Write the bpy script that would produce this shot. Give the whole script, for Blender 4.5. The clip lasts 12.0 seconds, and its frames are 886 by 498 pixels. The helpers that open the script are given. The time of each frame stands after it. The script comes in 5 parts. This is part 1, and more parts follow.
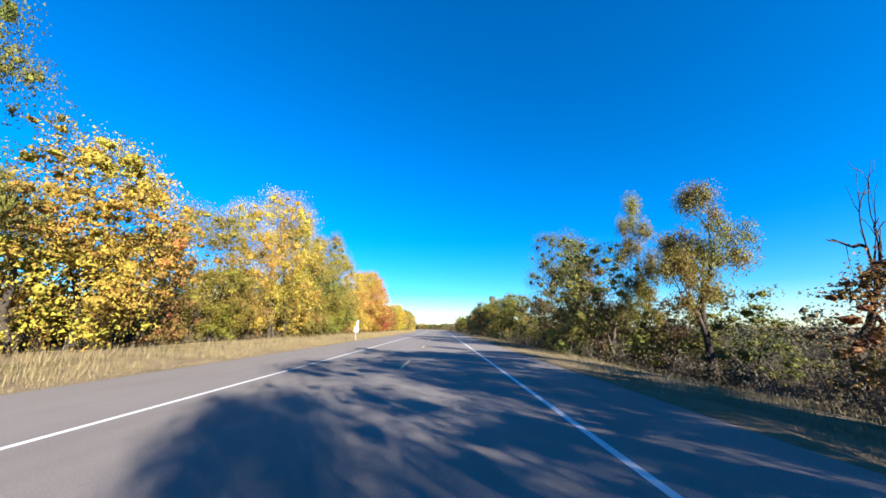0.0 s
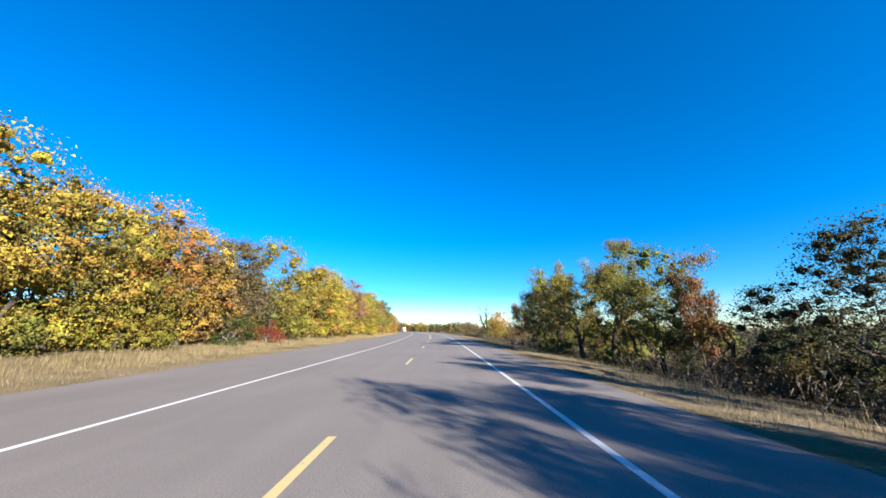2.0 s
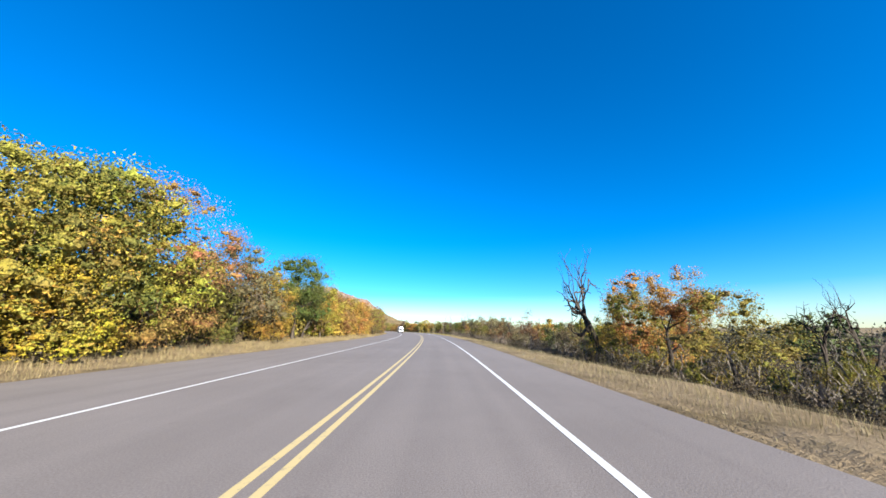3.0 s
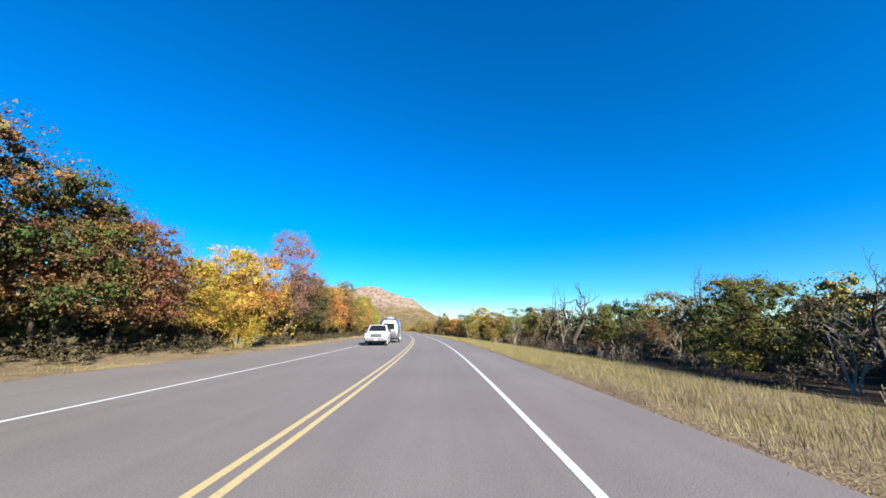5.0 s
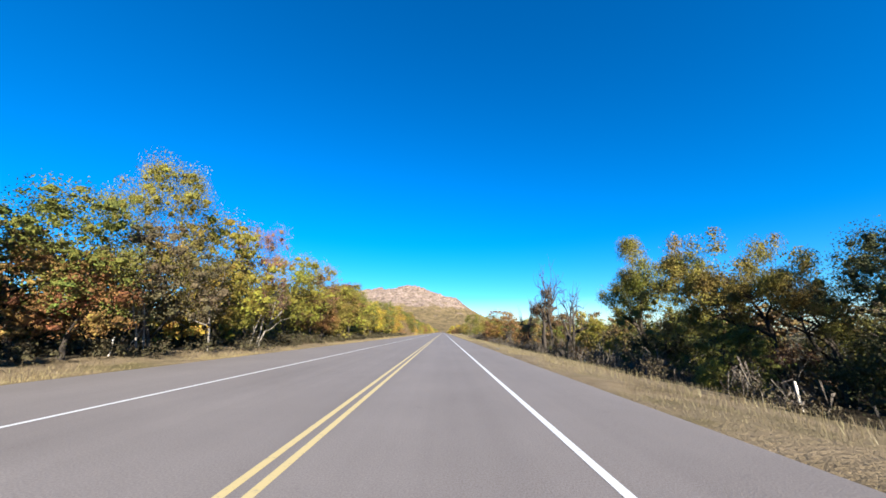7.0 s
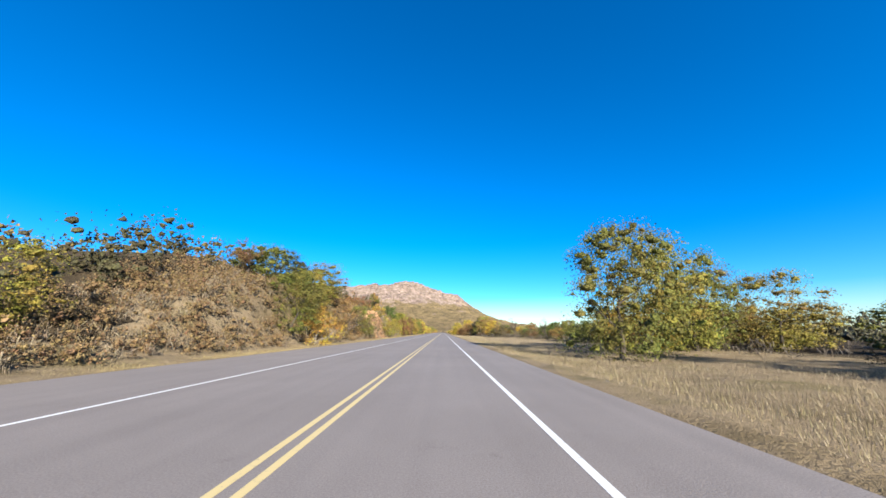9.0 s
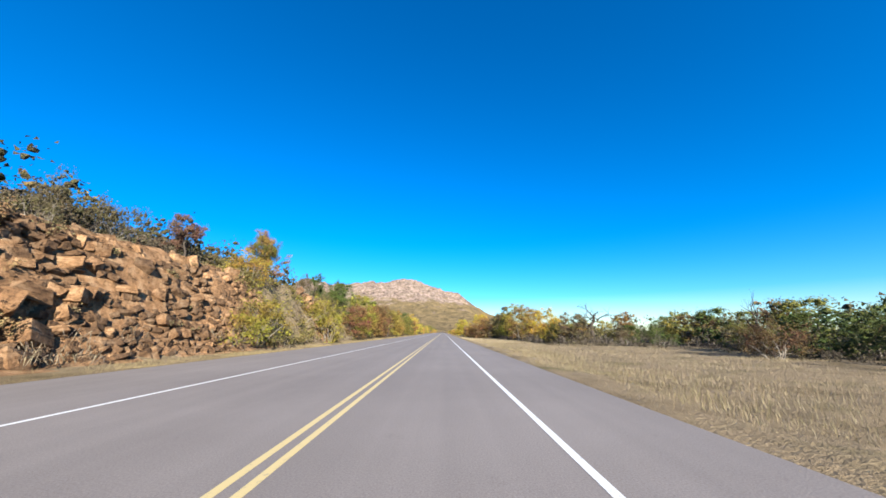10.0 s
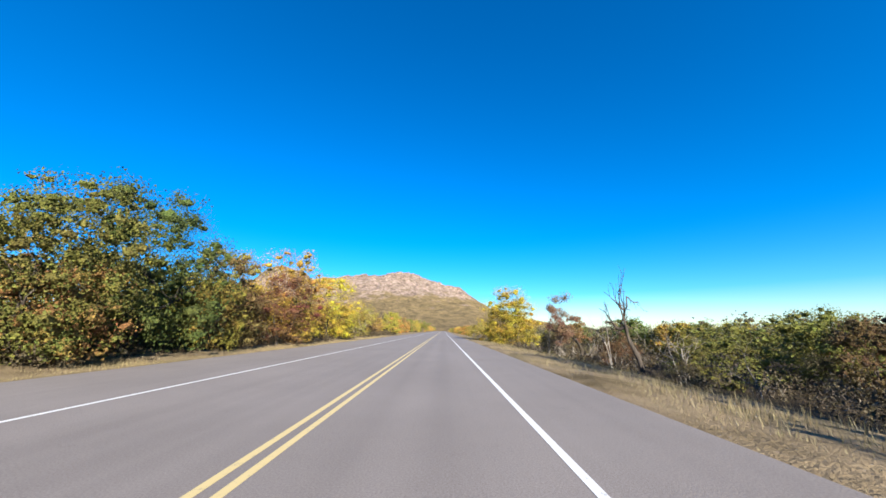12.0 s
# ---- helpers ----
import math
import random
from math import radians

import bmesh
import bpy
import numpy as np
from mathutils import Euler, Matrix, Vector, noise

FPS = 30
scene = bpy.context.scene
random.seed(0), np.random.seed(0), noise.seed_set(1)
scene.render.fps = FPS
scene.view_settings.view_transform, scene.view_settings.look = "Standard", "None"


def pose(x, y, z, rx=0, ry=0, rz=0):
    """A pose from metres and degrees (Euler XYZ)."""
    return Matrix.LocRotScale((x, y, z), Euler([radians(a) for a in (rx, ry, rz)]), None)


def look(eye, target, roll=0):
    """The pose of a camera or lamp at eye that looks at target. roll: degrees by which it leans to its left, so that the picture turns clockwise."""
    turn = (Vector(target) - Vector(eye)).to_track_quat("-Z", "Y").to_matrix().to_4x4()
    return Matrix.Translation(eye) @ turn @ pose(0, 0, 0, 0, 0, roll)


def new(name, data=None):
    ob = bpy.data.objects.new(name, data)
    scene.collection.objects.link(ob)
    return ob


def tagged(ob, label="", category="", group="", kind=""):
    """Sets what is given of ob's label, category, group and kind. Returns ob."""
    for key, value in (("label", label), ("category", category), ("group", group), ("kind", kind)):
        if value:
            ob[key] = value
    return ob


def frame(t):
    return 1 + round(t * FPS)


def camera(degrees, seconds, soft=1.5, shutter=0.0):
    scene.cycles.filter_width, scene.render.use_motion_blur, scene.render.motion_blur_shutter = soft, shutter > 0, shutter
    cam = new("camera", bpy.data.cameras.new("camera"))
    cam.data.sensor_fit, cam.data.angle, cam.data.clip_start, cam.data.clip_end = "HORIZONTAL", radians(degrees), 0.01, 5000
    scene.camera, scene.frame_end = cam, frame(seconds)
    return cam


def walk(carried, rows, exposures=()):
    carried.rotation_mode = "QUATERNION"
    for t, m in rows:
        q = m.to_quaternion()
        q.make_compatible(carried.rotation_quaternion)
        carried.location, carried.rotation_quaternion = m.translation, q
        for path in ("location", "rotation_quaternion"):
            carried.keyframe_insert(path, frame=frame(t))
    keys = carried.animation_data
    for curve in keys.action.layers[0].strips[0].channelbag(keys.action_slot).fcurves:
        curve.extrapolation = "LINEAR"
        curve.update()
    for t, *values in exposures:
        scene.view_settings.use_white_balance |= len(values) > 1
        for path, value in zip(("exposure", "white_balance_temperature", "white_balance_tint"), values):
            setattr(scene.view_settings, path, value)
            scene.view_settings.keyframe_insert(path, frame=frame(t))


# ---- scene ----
import itertools

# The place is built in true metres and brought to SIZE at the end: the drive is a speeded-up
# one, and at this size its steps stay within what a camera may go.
SIZE = 0.655
SPEED = 60.0          # true metres in a second
EYE = 1.41            # height of the lens over the road

# heading of the road against its last straight, degrees to the right, by metres run
RUN = [-400, 0, 30, 60, 90, 120, 150, 180, 210, 240, 270, 300, 330, 360, 390, 420, 4200]
TURN = [19.4, 19.4, 19.3, 19.1, 18.8, 18.3, 17.6, 16.6, 14.6, 12.4, 10.2, 8.0, 4.4, 1.5, 0.2, 0, 0]
ROAD_S = np.arange(-400.0, 4200.0, 1.0)
ROAD_A = np.radians(np.interp(ROAD_S, RUN, TURN))
ROAD_A = np.convolve(np.pad(ROAD_A, 15, mode="edge"), np.ones(31) / 31, mode="valid")
ROAD_X = np.cumsum(np.sin(ROAD_A))
ROAD_Y = np.cumsum(np.cos(ROAD_A))
ROAD_X -= ROAD_X[-1]
ROAD_Y -= ROAD_Y[400]


def road_at(s, off, z=0.0):
    """The place at s metres along the road and off metres to the right of its middle line."""
    x, y, a = np.interp(s, ROAD_S, ROAD_X), np.interp(s, ROAD_S, ROAD_Y), np.interp(s, ROAD_S, ROAD_A)
    if abs(off) <= 150:
        return (x + off * math.cos(a), y - off * math.sin(a), z)
    side = math.copysign(150, off)
    return (x + side * math.cos(a) + off - side, y - side * math.sin(a), z)


def road_turn(s):
    """Degrees about z of something that faces along the road."""
    return -math.degrees(np.interp(s, ROAD_S, ROAD_A))


# ---- camera ----
cam = camera(108.9, 12.0, soft=1.6, shutter=0.0)
# seconds, metres to the right of the middle line, yaw off the road's heading, pitch, roll
DRIVE = [
    (0.0, 1.5, 0.0, 14.0, 0.0), (0.5, 1.5, 0.0, 14.0, 0.0), (1.0, 1.5, 0.0, 14.2, 0.0), (1.5, 1.5, 0.0, 14.3, 0.0),
    (2.0, 1.5, 0.0, 14.3, 0.0), (2.5, 1.55, 0.0, 14.3, 0.0), (3.0, 1.75, 0.0, 14.3, 0.0), (3.5, 1.85, 0.0, 14.4, 0.0),
    (4.0, 1.95, 0.0, 14.4, 0.0), (4.5, 2.05, 0.0, 14.4, 0.0), (5.0, 2.1, 0.0, 14.4, 0.0), (5.5, 2.1, 0.0, 14.4, 0.0),
    (6.0, 2.1, 0.0, 14.5, 0.0), (6.5, 2.04, 0.0, 14.6, 0.0), (7.0, 1.85, 0.0, 14.7, 0.0), (7.5, 1.9, 0.0, 14.7, 0.0),
    (8.0, 1.95, 0.0, 14.7, 0.0), (8.5, 1.95, 0.0, 14.7, 0.0), (9.0, 1.95, 0.0, 14.7, 0.0), (9.5, 1.95, 0.0, 14.7, 0.0),
    (10.0, 1.95, 0.0, 14.7, 0.0), (10.5, 2.0, 0.0, 14.6, 0.0), (11.0, 2.0, 0.0, 14.6, 0.0), (11.5, 2.1, 0.0, 14.5, 0.0),
    (12.0, 2.1, 0.0, 14.4, 0.0),
]
walk(cam, [(t, pose(*(SIZE * c for c in road_at(SPEED * t, off, EYE)), 90 + pitch, roll, road_turn(SPEED * t) + yaw))
           for t, off, yaw, pitch, roll in DRIVE],
     [(0.0, 2.2), (1.0, 2.11), (3.2, 2.05), (5.0, 2.0), (12.0, 2.0)])

# ---- sky, sun ----
SUN_TURN, SUN_UP = math.radians(162), math.radians(20)   # clockwise from the way of the last straight; height
world = bpy.data.worlds.new("sky")
scene.world = world
world.use_nodes = True
sky = world.node_tree.nodes.new("ShaderNodeTexSky")
sky.sky_type, sky.sun_disc = "NISHITA", False
sky.sun_elevation, sky.sun_rotation = SUN_UP, SUN_TURN
sky.altitude, sky.air_density, sky.dust_density, sky.ozone_density = 500, 1.0, 0.22, 3.0
# a clear, dry autumn sky: deeper in colour than the plain model gives, the more so the higher
tree_ = world.node_tree
where = tree_.nodes.new("ShaderNodeTexCoord")
axes = tree_.nodes.new("ShaderNodeSeparateXYZ")
height = tree_.nodes.new("ShaderNodeMapRange")
height.interpolation_type = "SMOOTHSTEP"
height.inputs["From Min"].default_value, height.inputs["From Max"].default_value = -0.18, 0.28
tree_.links.new(where.outputs["Generated"], axes.inputs[0])
tree_.links.new(axes.outputs["Z"], height.inputs["Value"])
blue = tree_.nodes.new("ShaderNodeMix")
blue.data_type, blue.blend_type = "RGBA", "MULTIPLY"
blue.inputs["B"].default_value = (0.60, 0.90, 1.24, 1)
deep = tree_.nodes.new("ShaderNodeHueSaturation")
deep.inputs["Saturation"].default_value = 1.5
tree_.links.new(height.outputs["Result"], blue.inputs["Factor"])
tree_.links.new(height.outputs["Result"], deep.inputs["Fac"])
tree_.links.new(sky.outputs["Color"], blue.inputs["A"])
tree_.links.new(blue.outputs["Result"], deep.inputs["Color"])
background = world.node_tree.nodes["Background"]
background.inputs["Strength"].default_value = 0.052
world.node_tree.links.new(deep.outputs["Color"], background.inputs["Color"])
sun = new("sun", bpy.data.lights.new("sun", "SUN"))
sun.data.energy, sun.data.angle, sun.data.color = 5.0, math.radians(0.5), (1.0, 0.93, 0.82)
sun.matrix_world = look((0, 0, 0), (-math.sin(SUN_TURN) * math.cos(SUN_UP), -math.cos(SUN_TURN) * math.cos(SUN_UP), -math.sin(SUN_UP)))


# ---- materials ----
class Nodes:
    """Short hand for building a node material."""

    def __init__(self, name, rough=0.8, metal=0.0, spec=0.3):
        self.mat = bpy.data.materials.new(name)
        self.mat.use_nodes = True
        self.tree = self.mat.node_tree
        self.shader = self.tree.nodes["Principled BSDF"]
        self.shader.inputs["Roughness"].default_value = rough
        self.shader.inputs["Metallic"].default_value = metal
        self.shader.inputs["Specular IOR Level"].default_value = spec
        self.coord = self.add("ShaderNodeTexCoord").outputs["Object"]

    def add(self, kind):
        return self.tree.nodes.new(kind)

    def link(self, a, b):
        self.tree.links.new(a, b)

    def noise(self, scale, detail=4, rough=0.6, stretch=None):
        n = self.add("ShaderNodeTexNoise")
        n.inputs["Scale"].default_value, n.inputs["Detail"].default_value, n.inputs["Roughness"].default_value = scale, detail, rough
        source = self.coord
        if stretch:
            m = self.add("ShaderNodeMapping")
            m.inputs["Scale"].default_value = stretch
            self.link(source, m.inputs["Vector"])
            source = m.outputs["Vector"]
        self.link(source, n.inputs["Vector"])
        return n.outputs["Fac"]

    def ramp(self, fac, stops):
        r = self.add("ShaderNodeValToRGB")
        while len(r.color_ramp.elements) < len(stops):
            r.color_ramp.elements.new(0.5)
        for e, (at, c) in zip(r.color_ramp.elements, stops):
            e.position, e.color = at, (*c, 1)
        self.link(fac, r.inputs["Fac"])
        return r.outputs["Color"]

    def mix(self, fac, a, b, how="MIX"):
        m = self.add("ShaderNodeMix")
        m.data_type, m.blend_type = "RGBA", how
        for socket, v in ((m.inputs["Factor"], fac), (m.inputs["A"], a), (m.inputs["B"], b)):
            if isinstance(v, (int, float)):
                socket.default_value = v
            elif isinstance(v, tuple):
                socket.default_value = (*v, 1)
            else:
                self.link(v, socket)
        return m.outputs["Result"]

    def maths(self, how, a, b):
        m = self.add("ShaderNodeMath")
        m.operation = how
        for socket, v in ((m.inputs[0], a), (m.inputs[1], b)):
            if isinstance(v, (int, float)):
                socket.default_value = v
            else:
                self.link(v, socket)
        return m.outputs[0]

    def bump(self, fac, strength, distance=0.02):
        b = self.add("ShaderNodeBump")
        b.inputs["Strength"].default_value, b.inputs["Distance"].default_value = strength, distance
        self.link(fac, b.inputs["Height"])
        self.link(b.outputs["Normal"], self.shader.inputs["Normal"])

    def colour(self, c):
        if isinstance(c, tuple):
            self.shader.inputs["Base Color"].default_value = (*c, 1)
        else:
            self.link(c, self.shader.inputs["Base Color"])
        return self


def asphalt_material(name, lo, hi):
    """Old asphalt: stone grain, broad stains, and paler wheel tracks along the lanes (the uv map holds metres across and along)."""
    m = Nodes(name, 0.85, spec=0.25)
    grain = m.noise(45, 3, 0.75)
    wide = m.noise(0.22, 5, 0.65)
    c = m.ramp(grain, [(0.25, lo), (0.75, hi)])
    c = m.mix(0.6, c, m.ramp(wide, [(0.3, (0.72, 0.71, 0.70)), (0.7, (1.0, 1.0, 1.0))]), "MULTIPLY")
    uv = m.add("ShaderNodeUVMap")
    stretch = m.add("ShaderNodeMapping")
    stretch.inputs["Scale"].default_value = (1.6, 0.02, 1)
    m.link(uv.outputs["UV"], stretch.inputs["Vector"])
    along = m.add("ShaderNodeTexNoise")
    along.inputs["Scale"].default_value, along.inputs["Detail"].default_value = 1.0, 5
    m.link(stretch.outputs["Vector"], along.inputs["Vector"])
    c = m.mix(0.4, c, m.ramp(along.outputs["Fac"], [(0.35, (0.76, 0.755, 0.76)), (0.62, (1.0, 1.0, 1.0))]), "MULTIPLY")
    stains = m.ramp(m.noise(1.3, 8, 0.8), [(0.60, (1, 1, 1)), (0.72, (0.62, 0.61, 0.6))])
    m.colour(m.mix(0.6, c, stains, "MULTIPLY"))
    m.bump(grain, 0.4, 0.01)
    return m.mat


def paint_material(name, base, worn):
    m = Nodes(name, 0.6)
    m.colour(m.mix(m.ramp(m.noise(9, 6, 0.75), [(0.56, (0, 0, 0)), (0.68, (0.8, 0.8, 0.8))]), base, worn))
    m.bump(m.noise(80, 2), 0.2, 0.005)
    return m.mat


def ground_material():
    m = Nodes("dry_grass_soil", 0.95, spec=0.1)
    c = m.ramp(m.noise(0.25, 6, 0.65), [(0.3, (0.125, 0.095, 0.048)), (0.5, (0.27, 0.208, 0.128)), (0.72, (0.13, 0.113, 0.045))])
    fine = m.ramp(m.noise(14, 5, 0.75), [(0.25, (0.6, 0.57, 0.55)), (0.8, (1, 1, 1))])
    m.colour(m.mix(1.0, c, fine, "MULTIPLY"))
    m.bump(m.noise(9, 5, 0.7), 0.8, 0.12)
    return m.mat


def dark_ground_material():
    m = Nodes("dark_brown_ground", 0.95, spec=0.1)
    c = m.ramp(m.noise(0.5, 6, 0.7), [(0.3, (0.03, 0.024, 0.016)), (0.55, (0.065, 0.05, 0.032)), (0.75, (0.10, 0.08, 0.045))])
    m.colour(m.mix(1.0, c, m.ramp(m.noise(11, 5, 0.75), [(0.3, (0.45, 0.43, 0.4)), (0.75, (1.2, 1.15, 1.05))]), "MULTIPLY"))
    m.bump(m.noise(8, 5, 0.7), 0.9, 0.12)
    return m.mat


def leaf_material(name, through_light, spread, grain=0.0):
    """Leaves coloured by their tree, each leaf a little different."""
    m = Nodes(name, 0.55, spec=0.25)
    info, geo = m.add("ShaderNodeObjectInfo"), m.add("ShaderNodeNewGeometry")
    hsv = m.add("ShaderNodeHueSaturation")
    r = geo.outputs["Random Per Island"]
    wide = m.noise(2.6, 2)
    m.link(m.maths("ADD", m.maths("MULTIPLY", m.maths("SUBTRACT", wide, 0.5), spread), m.maths("ADD", m.maths("MULTIPLY", m.maths("SUBTRACT", r, 0.5), 0.035), 0.5)), hsv.inputs["Hue"])
    hsv.inputs["Saturation"].default_value = 1.0
    patch = m.maths("MULTIPLY", m.maths("SUBTRACT", m.noise(8.0, 2), 0.5), 1.0)
    m.link(m.maths("ADD", patch, m.maths("ADD", m.maths("MULTIPLY", r, 0.36), 0.72)), hsv.inputs["Value"])
    m.link(info.outputs["Color"], hsv.inputs["Color"])
    m.colour(hsv.outputs["Color"])
    if grain:
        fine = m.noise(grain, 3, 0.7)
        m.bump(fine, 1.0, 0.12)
        # shade between leaves put into the colour: bump hollows darker, crests brighter
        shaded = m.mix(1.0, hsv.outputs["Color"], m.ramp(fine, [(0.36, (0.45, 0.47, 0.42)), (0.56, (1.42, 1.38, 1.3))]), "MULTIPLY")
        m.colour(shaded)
    thin = m.add("ShaderNodeBsdfTranslucent")
    m.link(hsv.outputs["Color"], thin.inputs["Color"])
    both = m.add("ShaderNodeMixShader")
    both.inputs["Fac"].default_value = through_light
    m.link(m.shader.outputs["BSDF"], both.inputs[1])
    m.link(thin.outputs["BSDF"], both.inputs[2])
    m.link(both.outputs["Shader"], m.tree.nodes["Material Output"].inputs["Surface"])
    return m.mat


def bark_material(name, dark, light):
    m = Nodes(name, 0.92, spec=0.1)
    fac = m.noise(6, 5, 0.7, (3, 3, 0.6))
    m.colour(m.ramp(fac, [(0.3, dark), (0.7, light)]))
    m.bump(fac, 0.7, 0.05)
    return m.mat


def rock_material(name, dark, mid, light, size=1.0):
    m = Nodes(name, 0.9, spec=0.15)
    c = m.ramp(m.noise(0.9 / size, 8, 0.7), [(0.3, dark), (0.5, mid), (0.7, light)])
    cracks = m.ramp(m.noise(3.5 / size, 7, 0.8), [(0.32, (0.35, 0.3, 0.28)), (0.5, (1, 1, 1))])
    each = m.ramp(m.add("ShaderNodeObjectInfo").outputs["Random"], [(0.0, (0.45, 0.43, 0.42)), (0.5, (0.95, 0.85, 0.75)), (1.0, (1.25, 1.15, 1.0))])
    m.colour(m.mix(1.0, m.mix(0.8, c, cracks, "MULTIPLY"), each, "MULTIPLY"))
    m.bump(m.noise(2.5 / size, 8, 0.75), 1.0, 0.25 * size)
    return m.mat


def mountain_material(name, scrub_line):
    """Pink granite slabs with scrub in the clefts and on the lower slopes."""
    m = Nodes(name, 0.95, spec=0.1)
    rock = m.ramp(m.noise(0.045, 8, 0.72), [(0.32, (0.114, 0.083, 0.071)), (0.5, (0.258, 0.191, 0.156)), (0.68, (0.340, 0.268, 0.224))])
    scrub = m.ramp(m.noise(0.06, 6, 0.7), [(0.3, (0.075, 0.060, 0.030)), (0.7, (0.22, 0.160, 0.082))])
    specks = m.ramp(m.noise(0.13, 5, 0.7), [(0.44, (0.42, 0.44, 0.36)), (0.54, (1, 1, 1))])
    rock = m.mix(0.8, rock, specks, "MULTIPLY")
    split = m.add("ShaderNodeSeparateXYZ")
    m.link(m.coord, split.inputs[0])
    low = m.maths("MULTIPLY", m.maths("SUBTRACT", scrub_line, split.outputs["Z"]), 0.0045)
    patch = m.maths("ADD", m.noise(0.018, 9, 0.72), low)
    m.colour(m.mix(m.ramp(patch, [(0.45, (0, 0, 0)), (0.55, (1, 1, 1))]), rock, scrub))
    m.bump(m.noise(0.05, 8, 0.75), 1.0, 9.0)
    return m.mat


def plain_material(name, c, rough=0.5, metal=0.0, wear=0.12, spec=0.4):
    m = Nodes(name, rough, metal, spec)
    dark = tuple(v * (1 - wear * 2) for v in c)
    m.colour(m.ramp(m.noise(5, 6, 0.7), [(0.3, dark), (0.6, c)]))
    return m.mat


ASPHALT = asphalt_material("asphalt", (0.126, 0.109, 0.099), (0.246, 0.219, 0.202))
WHITE_LINE = paint_material("white_road_paint", (0.56, 0.56, 0.55), (0.2, 0.2, 0.2))
YELLOW_LINE = paint_material("yellow_road_paint", (0.47, 0.37, 0.17), (0.2, 0.18, 0.14))
SOIL = ground_material()
DARK_GROUND = dark_ground_material()
GRAVEL = rock_material("pale_gravel", (0.16, 0.135, 0.11), (0.26, 0.225, 0.185), (0.34, 0.30, 0.25), 0.12)
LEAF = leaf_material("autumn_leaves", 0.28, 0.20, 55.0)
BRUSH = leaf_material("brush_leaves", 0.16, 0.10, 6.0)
GRASS = leaf_material("dry_grass_blades", 0.3, 0.05)
BARK = bark_material("oak_bark", (0.02, 0.016, 0.013), (0.075, 0.062, 0.05))
BARK_PALE = bark_material("weathered_bark", (0.10, 0.085, 0.07), (0.28, 0.25, 0.21))
ROCK = rock_material("orange_granite", (0.07, 0.045, 0.028), (0.26, 0.16, 0.088), (0.41, 0.30, 0.195), 0.6)
MOUNTAIN = mountain_material("granite_and_scrub", 88.0)
HILL = mountain_material("granite_hilltop", 62.0)

# leaf colours
YELLOW, GOLD, ORANGE, RED = (0.345, 0.262, 0.032), (0.335, 0.232, 0.042), (0.32, 0.166, 0.042), (0.238, 0.060, 0.024)
OLIVE, GREEN, BROWN, GREY = (0.130, 0.132, 0.028), (0.066, 0.090, 0.02), (0.135, 0.088, 0.038), (0.125, 0.105, 0.055)
DARK, YELLOW_OLIVE, GOLD_OLIVE = (0.052, 0.055, 0.021), (0.215, 0.195, 0.031), (0.2, 0.165, 0.034)
ORANGE_BROWN, RUST, PINK = (0.222, 0.13, 0.044), (0.155, 0.072, 0.038), (0.205, 0.118, 0.08)
STRAW = (0.25, 0.195, 0.095)


# ---- mesh helpers ----
def mesh_of(name, verts, faces, material, smooth_faces=False):
    me = bpy.data.meshes.new(name)
    me.from_pydata(verts, [], faces)
    me.update()
    me.materials.append(material)
    if smooth_faces:
        me.shade_smooth()
    return me


def part(name, bm, material, parent, label=""):
    """Links a bmesh as one mesh object under a thing or a part."""
    me = bpy.data.meshes.new(name)
    bm.to_mesh(me)
    bm.free()
    me.materials.append(material)
    ob = new(name, me)
    ob.parent = parent
    return tagged(ob, label)


def ease(a, b, v):
    v = min(max((v - a) / (b - a), 0.0), 1.0)
    return v * v * (3 - 2 * v)


# ---- ground, road ----
def left_edge(s):
    """Where the asphalt ends on the left."""
    return -8.0 - 2.2 * ease(110, 185, s)


RIGHT_EDGE = 5.85


def terrain(s, off):
    """Height of the ground beside the road."""
    if off > RIGHT_EDGE:
        field = max(ease(480, 550, s) * (1 - ease(685, 730, s)), 0.6 * ease(265, 300, s) * (1 - ease(395, 430, s)))
        z = -0.25 * ease(RIGHT_EDGE, 9.0, off) - (0.5 * ease(9, 25, off) + 1.0 * ease(8, 16, off)) * (1 - field)
        return z + 0.012 * min(max(off - 60, 0), 340)
    edge = left_edge(s)
    if off < edge:
        o = edge - off
        bank = ease(548, 572, s) * (1 - ease(642, 668, s))
        z = 0.45 * ease(0.5, 6.0, o) + min(max(o - 10, 0), 300) * 0.03
        return z + bank * (5.6 * ease(2.4, 6.2, o) + 2.8 * ease(6, 14, o))
    return -0.03


def rough(x, y, size, amount):
    return amount * noise.noise(Vector((x / size, y / size, 0.3)))


def field_or_bank(s, off):
    return (-20 < off < 0 and 556 < s < 662) or (0 < off < 24 and 535 < s < 640) or (0 < off < 15 and 640 <= s < 696) or (0 < off < 14 and 285 < s < 420)


